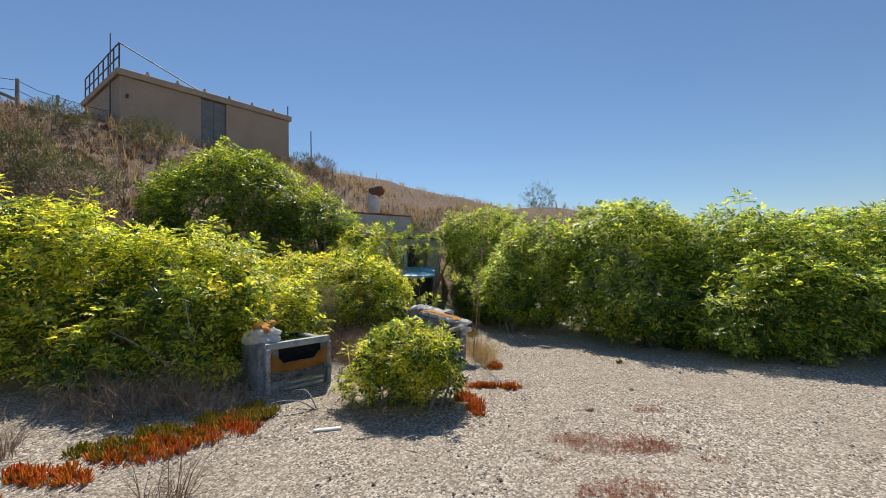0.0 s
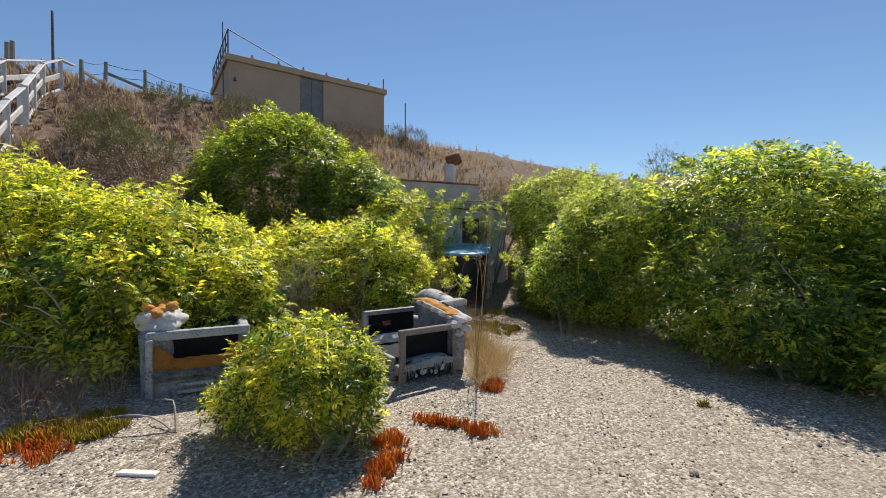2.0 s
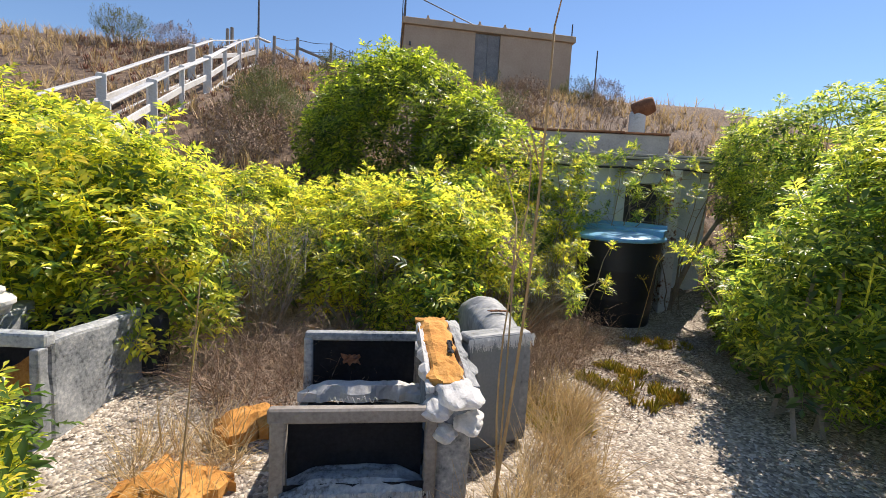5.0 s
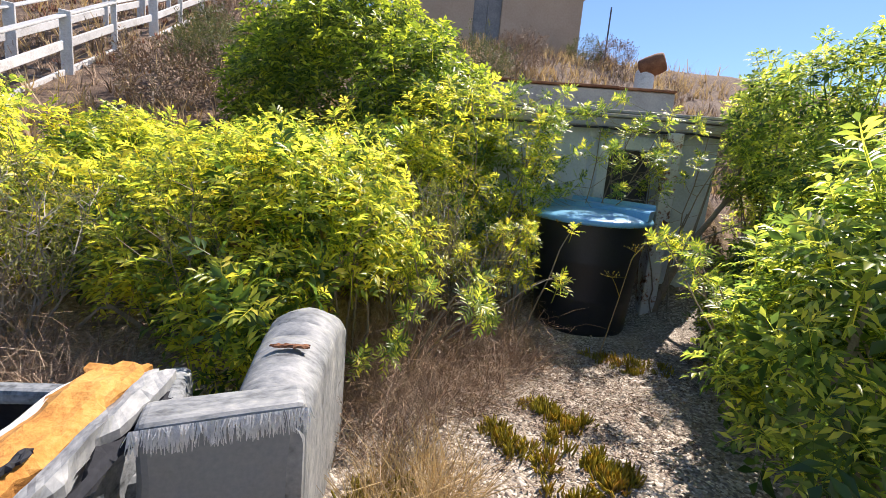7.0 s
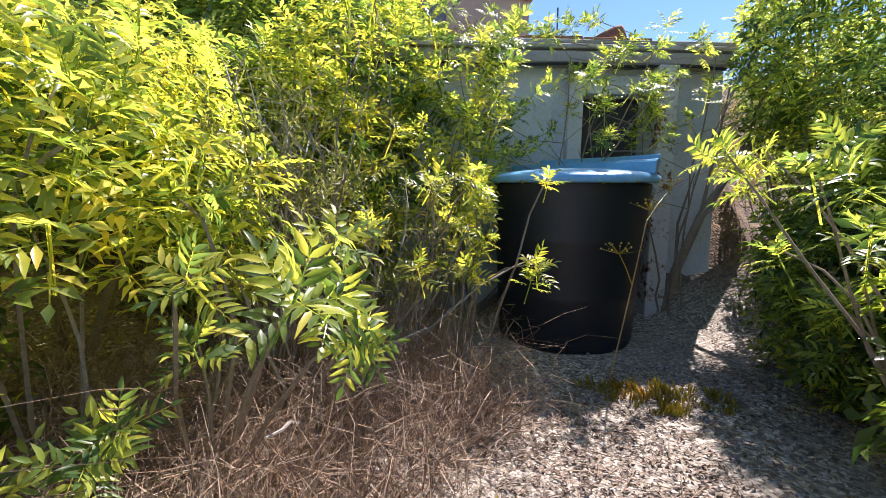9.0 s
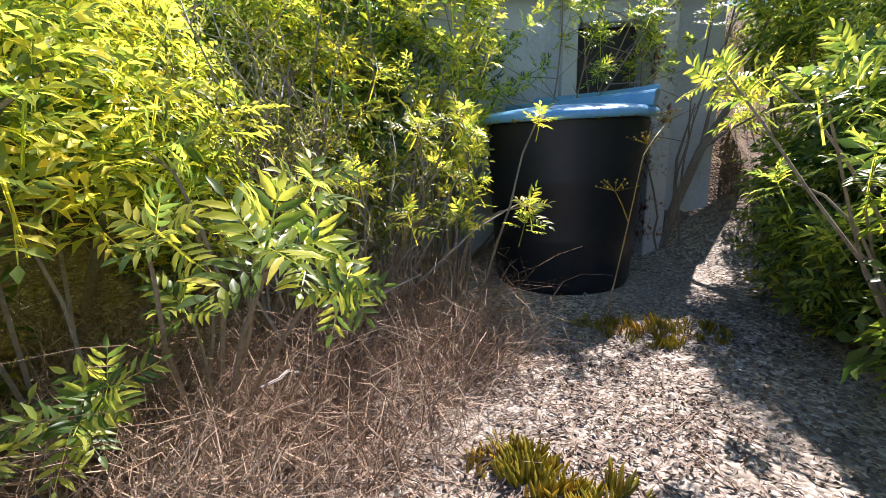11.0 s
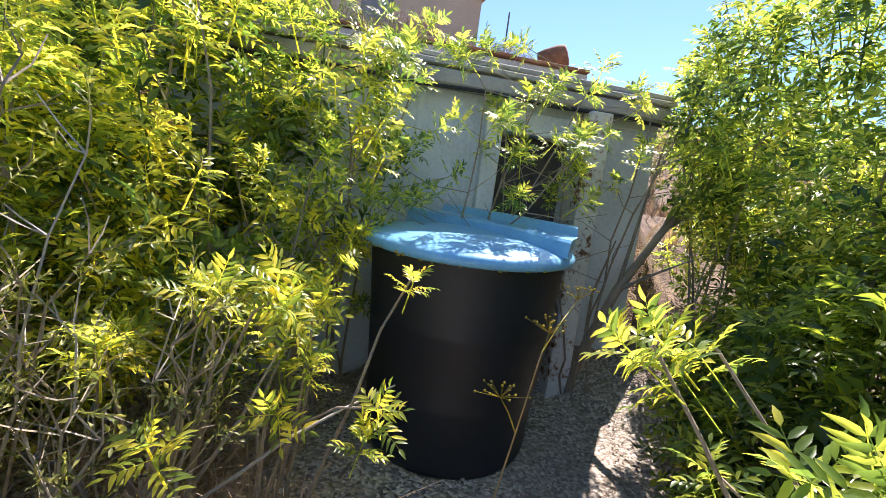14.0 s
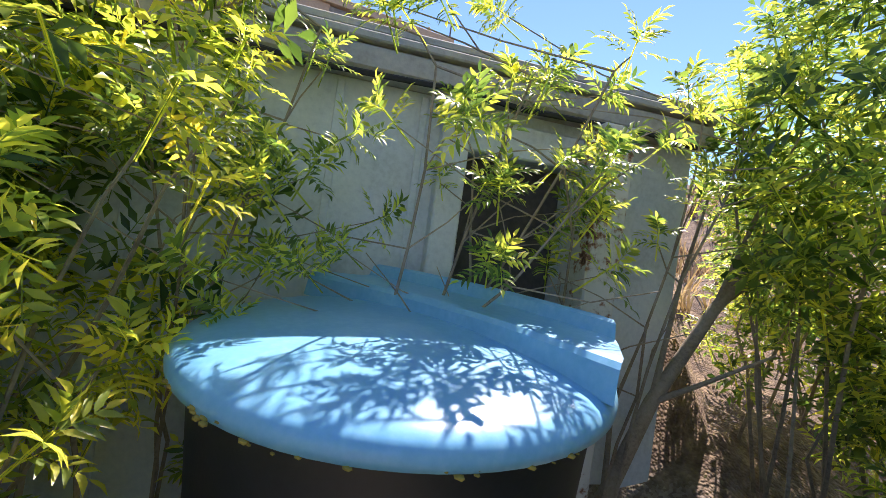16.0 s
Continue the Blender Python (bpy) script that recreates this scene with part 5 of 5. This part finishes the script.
patch("low_weeds", "low reddish-brown mat of dried weeds in the gravel", "weeds", SHORT + TWIGS[:1], material("dry_red_weed", [(0.36, 0.10, 0.055), (0.50, 0.19, 0.09), (0.58, 0.33, 0.17)], 5, 30, 0.85, bump=0, island=0.35), [(1.9, 3.5, 0.42, 0.2), (1.6, 3.58, 0.25, 0.12), (2.15, 3.42, 0.28, 0.12), (1.8, 2.78, 0.34, 0.14), (1.55, 2.72, 0.16, 0.07), (1.2, 5.0, 0.4, 0.06), (2.5, 4.2, 0.16, 0.08), (1.35, 3.2, 0.1, 0.05), (2.5, 3.2, 0.12, 0.05)], 2100, 5, (0.10, 0.26), 0.8)


def finger_tuft(rng, n, length):
    """Fleshy three-sided fingers, curved upward."""
    vs, qs = [], []
    for k in range(n):
        a, h = rng.uniform(0, 6.28), length * rng.uniform(0.6, 1.15)
        out = np.array([math.cos(a), math.sin(a), 0])
        tilt = rng.uniform(0.1, 0.75)
        c0 = out * rng.uniform(0, length * 0.5)
        rows = []
        for t, w in ((0, 0.8), (0.4, 1.0), (0.8, 0.75), (1.0, 0.12)):
            c = c0 + out * (tilt * h * t * (1 - 0.3 * t)) + np.array([0, 0, h * t])
            r = 0.0065 * w
            rows.append([c + np.array([math.cos(q) * r, math.sin(q) * r, 0]) for q in (a, a + 2.1, a + 4.2)])
        vs.append(np.array(rows).reshape(-1, 3))
        q = []
        for i in range(3):
            for j in range(3):
                q.append([i * 3 + j, i * 3 + (j + 1) % 3, i * 3 + 3 + (j + 1) % 3, i * 3 + 3 + j])
        qs.append(np.array(q) + 12 * k)
    return np.concatenate(vs), np.concatenate(qs)


FINGERS = [finger_tuft(prng, 9, 0.075) for k in range(4)]


def ice_plant(label, spots, count, mat, seed, size=(0.7, 1.3)):
    ob = patch("ice_plant", label, "ice plant", FINGERS, mat, spots, int(count * 1.4), seed, (size[0] * 0.75, size[1] * 0.8), 0.35, clear=0.1)
    return ob


ice_plant("orange-red ice plant creeping along the gravel edge", [(-2.1, 2.8, 0.3, 0.1), (-1.85, 3.05, 0.2, 0.1), (-1.65, 3.2, 0.22, 0.16), (-1.45, 3.45, 0.16, 0.14), (-1.25, 3.65, 0.18, 0.14), (-2.4, 2.5, 0.25, 0.08)], 210, ICE_RED, 11)
ice_plant("yellow-green ice plant at the foot of the left bush", [(-2.0, 3.15, 0.3, 0.12), (-1.7, 3.45, 0.3, 0.14), (-1.3, 3.95, 0.22, 0.2), (-1.5, 3.75, 0.2, 0.15)], 260, ICE_GREEN, 12)
ice_plant("red ice plant around the small bush", [(0.84, 4.25, 0.08, 0.2), (0.72, 4.55, 0.1, 0.12)], 60, ICE_RED, 13)
ice_plant("red ice plant runner in the gravel", [(1.25, 4.93, 0.13, 0.07), (0.95, 4.95, 0.25, 0.03)], 50, ICE_RED, 14)
ice_plant("red ice plant clump near the armchair", [(1.16, 5.85, 0.09, 0.12)], 38, ICE_RED, 15)
ice_plant("green ice plant trailing across the path", [(0.72, 8.36, 0.22, 0.08), (0.5, 8.52, 0.14, 0.06), (0.62, 8.45, 0.14, 0.06), (0.88, 8.25, 0.12, 0.1), (0.78, 8.12, 0.16, 0.06), (0.35, 8.57, 0.08, 0.05), (0.55, 8.6, 0.09, 0.05), (0.93, 8.3, 0.1, 0.12), (0.45, 8.1, 0.2, 0.08), (0.85, 8.0, 0.1, 0.2), (0.5, 7.35, 0.25, 0.2), (0.3, 8.5, 0.08, 0.08)], 250, ICE_GREEN, 16, (0.8, 1.35))
ice_plant("small green shoots by the tank foot", [(0.25, 9.7, 0.25, 0.12), (0.5, 9.9, 0.2, 0.1)], 50, ICE_GREEN, 17, (0.6, 1.0))


# ---- dried fennel stalks beside the armchairs ----
def fennel(x, y, dx, dy, top, label, seed):
    rng = np.random.default_rng(seed)
    thing = empty("fennel_stalk", x, y, 0, 0, label, "plant", "dried fennel stalks")
    bend = Vector((rng.normal(0, 0.04), rng.normal(0, 0.04), 0))
    pts = [Vector((dx * t, dy * t, top * t - 0.02)) + bend * math.sin(3.1 * t) for t in np.linspace(0, 1, 9)]
    part("stalk", tube(pts, 0.0075 if top > 1.4 else 0.005, 0.0035 if top > 1.4 else 0.0025, 7), DRY if seed % 2 else ICE_GREEN, thing, smooth=True)
    for k in (6, 8) if seed < 7 else (5, 7, 8):
        bm = bmesh.new()
        p = pts[k]
        tip = p + Vector((rng.normal(0, 0.12), rng.normal(0, 0.12), 0.16))
        tube([p, p.lerp(tip, 0.5) + Vector((0, 0, 0.01)), tip], 0.003, 0.002, 5, bm)
        for j in range(16):
            e = tip + Vector((rng.normal(0, 0.045), rng.normal(0, 0.045), rng.uniform(0.02, 0.06)))
            tube([tip, e], 0.001, 0.0008, 3, bm)
            bmesh.ops.create_icosphere(bm, subdivisions=1, radius=0.005, matrix=Matrix.Translation(e))
        head = part("umbel", bm, DRY_BROWN if seed < 7 else ICE_GREEN, thing)
        tagged(head, "dried brown seed head" if seed < 7 else "yellow-green seed head", kind="stuff")


fennel(0.87, 6.25, 0.18, -0.06, 1.95, "tall dried fennel stalk with brown seed heads", 1)
fennel(0.88, 6.27, 0.03, -0.02, 1.30, "dried fennel stalk with bent side stems", 3)
fennel(0.89, 6.31, 0.05, -0.03, 1.36, "thin leaning dried fennel stalk", 5)
fennel(0.1, 5.3, -0.05, 0.1, 1.0, "thin dried fennel stalk beside the armchair", 9)
fennel(0.12, 9.75, 0.12, 0.05, 0.85, "thin seed stalk before the water tank", 7)


# ---- gravel, litter, scraps ----
def gravel_stones():
    rng = np.random.default_rng(8)
    n = 36000
    x, y = rng.uniform(-2.6, 5.5, n), rng.uniform(1.0, 10.6, n)
    ok = np.hypot(x - 0.9, y - 5.0) < rng.uniform(1.0, 6.5, n)
    x, y = x[ok], y[ok]
    z = np.array([rolling(a, b) for a, b in zip(x, y)]) + 0.001
    tm = []
    for k in range(4):
        v = np.array([[1, 1, 0.0], [-1, 1, 0], [-1, -1, 0], [1, -1, 0], [0.6, 0.5, 0.8], [-0.5, 0.6, 0.9], [-0.6, -0.5, 0.7], [0.5, -0.6, 0.85]]) * rng.uniform(0.7, 1.25, (8, 3))
        tm.append((v, np.array([[0, 1, 5, 4], [1, 2, 6, 5], [2, 3, 7, 6], [3, 0, 4, 7], [4, 5, 6, 7]])))
    size = np.clip(rng.lognormal(math.log(0.0042), 0.5, len(x)), 0.0025, 0.018)
    axis = np.stack([rng.normal(0, 0.15, len(x)), rng.normal(0, 0.15, len(x)), np.ones(len(x))], 1)
    v, q = strew(tm, rng, np.stack([x, y, z], 1), axis, size)
    tagged(quads_mesh("gravel", v, q, STONE), "loose pale gravel stones on the yard", "gravel", kind="stuff")


gravel_stones()


def litter():
    rng = np.random.default_rng(9)
    v, q = leaflet(0.026, 0.008, 0.4, 0.2)
    spots = np.array([(0.3, 9.2, 0.5, 0.7), (0.4, 8.5, 0.6, 0.6), (0.45, 9.6, 0.6, 0.6), (0.3, 8.9, 0.6, 0.5), (0.1, 9.3, 0.4, 0.4), (0.75, 9.2, 0.5, 0.7), (0.9, 8.6, 0.5, 0.6), (0.6, 9.9, 0.6, 0.5), (0.2, 8.6, 0.4, 0.5), (0.75, 8.9, 0.5, 0.5), (0.75, 10.6, 0.6, 0.8), (0.6, 8.2, 0.5, 0.5), (0.9, 10.3, 0.5, 0.5), (1.2, 10.8, 0.5, 0.5), (1.5, 11.3, 0.5, 0.4), (0.6, 11.3, 0.5, 0.4), (0.95, 11.7, 0.5, 0.4), (0.1, 4.2, 0.9, 0.5), (3.5, 6.8, 2.2, 0.7), (-1.6, 3.8, 1.0, 0.5)])
    n = 15000
    s = spots[rng.integers(0, len(spots), n)]
    r, a = np.sqrt(rng.uniform(0, 1, n)), rng.uniform(0, 6.28, n)
    x, y = s[:, 0] + np.cos(a) * r * s[:, 2], s[:, 1] + np.sin(a) * r * s[:, 3]
    z = np.array([rolling(i, j) for i, j in zip(x, y)]) + 0.006
    axis = np.stack([rng.normal(0, 0.4, n), rng.normal(0, 0.4, n), np.ones(n)], 1)
    vv, qq = strew([(v, q)], rng, np.stack([x, y, z], 1), axis, rng.uniform(0.5, 1.5, n))
    tagged(quads_mesh("leaf_litter", vv, qq, LITTER), "dry brown fallen leaves over the gravel", "leaf litter", kind="stuff")


litter()


def scrap(name, label, category, bm, mat, x, y, rz, dz=0.0):
    ob = part(name, bm, mat, None, label, pose(x, y, rolling(x, y) + dz, 0, 0, rz))
    tagged(ob, label, category)


scrap("batting_scrap", "scrap of white batting on the gravel", "scrap", tuft_lump(0.035, 9, (1.3, 1, 0.8)), BATTING, 0.92, 5.86, 20, 0.015)
scrap("plank_offcut", "pale splintered board lying on the gravel", "board", box(0.24, 0.05, 0.02, 0.005, 0, 0, 0.012), SHELL_WHITE, -0.5, 3.73, 15)
scrap("foam_scrap", "crumbled orange foam lying in the weeds", "foam", torn_pad(0.40, 0.26, 0.09, 61, 0.08), FOAM, -0.15, 5.35, 30)
scrap("foam_scrap", "torn sheet of orange foam beside the armchair", "foam", torn_pad(0.30, 0.2, 0.12, 62, 0.08), FOAM, -0.38, 5.75, 80)
scrap("stone", "rounded pale yellow stone on the gravel", "stone", tuft_lump(0.028, 5, (1.4, 1, 0.7)), STUCCO_TRIM, 1.95, 4.25, 10, 0.008)


# ---- growth on the hill ----
def hill_points(rng, n, x0, x1, y0, y1, low=0.45):
    x, y = rng.uniform(x0, x1, n), rng.uniform(y0, y1, n)
    keep = land(x, y) > low
    u = (x - FO[0]) * FU[0] + (y - FO[1]) * FU[1]
    v = (x - FO[0]) * FV[0] + (y - FO[1]) * FV[1]
    keep &= ~((v > -0.75) & (u > -2.5))
    return x[keep], y[keep]


def hill_grass(label, n, mat, seed, box_, size, templates):
    rng = np.random.default_rng(seed)
    x, y = hill_points(rng, n, *box_)
    clump = np.array([noise.noise((a * 0.5, b * 0.5, seed)) for a, b in zip(x, y)])
    ok = clump > rng.uniform(-0.55, 0.35, len(x))
    x, y = x[ok], y[ok]
    z = np.array([rolling(a, b) for a, b in zip(x, y)]) + 0.0
    z += np.array([0.25 * noise.noise((a * 0.35, b * 0.35, 9)) for a, b in zip(x, y)]) * smooth(0.4, 2.5, z) - 0.04
    axis = np.stack([rng.normal(0, 0.2, len(x)), rng.normal(0, 0.2, len(x)), np.ones(len(x))], 1)
    v, q = strew(templates, rng, np.stack([x, y, z], 1), axis, rng.uniform(*size, len(x)))
    tagged(quads_mesh("hill_grass", v, q, mat), label, "grass", kind="stuff")


hill_grass("dry tan grass covering the hillside", 5500, DRY, 41, (-22, 3, 4, 26), (0.6, 1.3), HILL_TUFT)
hill_grass("brown dead growth on the hillside", 4500, DRY_BROWN, 42, (-18, 1, 5, 24), (0.5, 1.1), HILL_TUFT)
hill_grass("dry grass along the far skyline", 4500, DRY, 43, (-40, 40, 16, 45), (0.8, 1.4), HILL_TUFT)


def shrub(x, y, r, h, mat, label, seed, gap=0.13):
    z = float(land(x, y))
    bush(label, [(x, y, z + h * 0.45, r, r * 0.9, h * 0.5)], mat, ROUND, gap, seed, size=(0.9, 1.5), limbs=8, inner=18, coarse=ROUND, inner_mat=mat, lift=0.12, group="shrubs on the hillside", name="shrub")


for k, (x, y, r, h) in enumerate(((-6.8, 7.9, 0.8, 0.9), (-7.9, 8.9, 0.9, 1.0), (-9.3, 9.2, 0.8, 0.9), (-11.4, 10.3, 0.8, 0.9), (-5.2, 12.2, 0.9, 1.0), (-6.4, 14.5, 1.0, 1.1), (-7.2, 17.2, 0.9, 1.1), (-10.6, 14.8, 0.9, 1.0), (-12.1, 12.9, 0.8, 0.8), (-16.0, 8.6, 0.8, 0.7), (-17.5, 7.3, 0.9, 0.8), (-7.4, 21.3, 0.7, 0.9), (-6.7, 22.2, 0.8, 1.0), (-1.5, 16.5, 0.6, 0.9), (-1.0, 17.3, 0.6, 1.0))):
    shrub(x, y, r, h, LEAF_SAGE if k % 3 else DRY_BROWN, ("grey-green coastal shrub on the dry slope", "brown dead shrub on the dry slope")[k % 3 == 0], 100 + k)
for k, (x, y, r, h) in enumerate(((5.5, 25.0, 1.0, 1.6), (13.5, 19.0, 2.2, 2.2), (17.0, 17.0, 2.6, 2.4), (15.5, 14.0, 2.4, 2.0), (19.0, 22.0, 2.2, 2.0), (11.0, 22.0, 1.3, 1.4))):
    shrub(x, y, r, h, LEAF_SAGE, "dark grey-green shrub on the far bank", 140 + k, 0.24)


hill_grass("low reddish creeping growth on the upper slope", 1000, ICE_DULL, 44, (-19, -9, 6, 15), (1.2, 2.4), FINGERS[:2])


# ---- bare grey limbs ----
def dead_branch(label, x, y, tips, seed, z=0.0):
    rng = np.random.default_rng(seed)
    thing = empty("dead_branch", x, y, rolling(x, y) + z, 0, label, "branch", "bare grey branches")
    for k, tip in enumerate(tips):
        part("limb", branch_mesh(rng, [(0.02 * k, 0, 0)], [tip], 0.009, 0.003, 0.035), GREY_TWIG, thing)


dead_branch("bare grey branch lying beside the armchair", -0.75, 4.15, [(-0.4, -0.2, 0.12), (-0.25, 0.1, 0.16)], 1)
dead_branch("bare silvery branch under the elder bush", -0.55, 8.4, [(0.45, 0.05, 0.55), (0.35, 0.35, 0.4), (0.1, -0.3, 0.8), (0.5, -0.35, 0.3)], 2)
dead_branch("bare grey branch reaching out of the bush", -0.75, 9.0, [(0.6, 0.5, 0.65), (0.35, 0.2, 0.75), (0.4, -0.1, 0.5)], 3)
dead_branch("bare grey branches poking from the tall bush", -2.2, 4.5, [(0.5, -0.7, 0.75), (0.3, -0.6, 1.0), (-0.4, -0.65, 0.7), (0.1, -0.75, 0.45)], 4)


def twig_litter():
    """Short broken twigs lying flat on the path."""
    rng = np.random.default_rng(19)
    spots = np.array([(0.4, 8.9, 0.5, 0.6), (0.6, 8.1, 0.5, 0.5), (0.7, 10.3, 0.6, 0.7), (-0.1, 8.2, 0.3, 0.5), (1.0, 7.2, 0.5, 0.6), (0.9, 11.4, 0.5, 0.5), (1.2, 10.9, 0.5, 0.5), (0.0, 4.0, 0.9, 0.3)])
    n = 1500
    s = spots[rng.integers(0, len(spots), n)]
    r, a = np.sqrt(rng.uniform(0, 1, n)), rng.uniform(0, 6.28, n)
    x, y = s[:, 0] + np.cos(a) * r * s[:, 2], s[:, 1] + np.sin(a) * r * s[:, 3]
    z = np.array([rolling(i, j) for i, j in zip(x, y)]) + 0.007
    k = rng.uniform(0, 6.28, n)
    axis = np.stack([np.cos(k), np.sin(k), rng.normal(0, 0.12, n)], 1)
    w = 0.0016
    v = np.array([[w, 0, 0], [0, w, 0], [-w, 0, 0], [0, -w, 0], [w * 0.7, 0, 0.09], [0, w * 0.7, 0.09], [-w * 0.7, 0, 0.09], [0, -w * 0.7, 0.09]])
    q = np.array([[0, 1, 5, 4], [1, 2, 6, 5], [2, 3, 7, 6], [3, 0, 4, 7]])
    vv, qq = strew([(v, q)], rng, np.stack([x, y, z], 1), axis, rng.uniform(0.4, 1.6, n))
    tagged(quads_mesh("twig_litter", vv, qq, DRY_BROWN), "broken dry twigs scattered over the gravel", "twigs", kind="stuff")


twig_litter()


# ---- last small things on the gravel ----
ice_plant("small green tuft growing in the gravel", [(2.9, 6.0, 0.035, 0.03)], 5, ICE_GREEN, 18, (0.6, 1.0))


def stick(x, y, turn, length, label, seed):
    """A crooked dry stick lying on the ground."""
    rng = np.random.default_rng(seed)
    n = 6
    d = Vector((math.cos(math.radians(turn)), math.sin(math.radians(turn)), 0))
    pts = [d * (length * k / n) + Vector((*rng.normal(0, length * 0.02, 2), 0)) for k in range(n + 1)]
    pts = [Vector((p.x, p.y, rolling(x + p.x, y + p.y) - rolling(x, y) + 0.006)) for p in pts]
    scrap("stick", label, "stick", tube(pts, 0.006, 0.003, 6), GREY_TWIG, x, y, 0)


stick(-0.2, 3.55, 20, 0.3, "short pale stick lying on the gravel", 1)
stick(0.15, 3.4, -30, 0.22, "short pale stick lying on the gravel", 2)
stick(0.62, 8.05, 75, 0.16, "short straw-coloured stick on the path", 3)
stick(1.15, 10.6, 10, 0.7, "long bare grey stick lying in leaf litter", 4)
stick(0.9, 11.0, -15, 0.8, "long bare grey stick lying in leaf litter", 5)
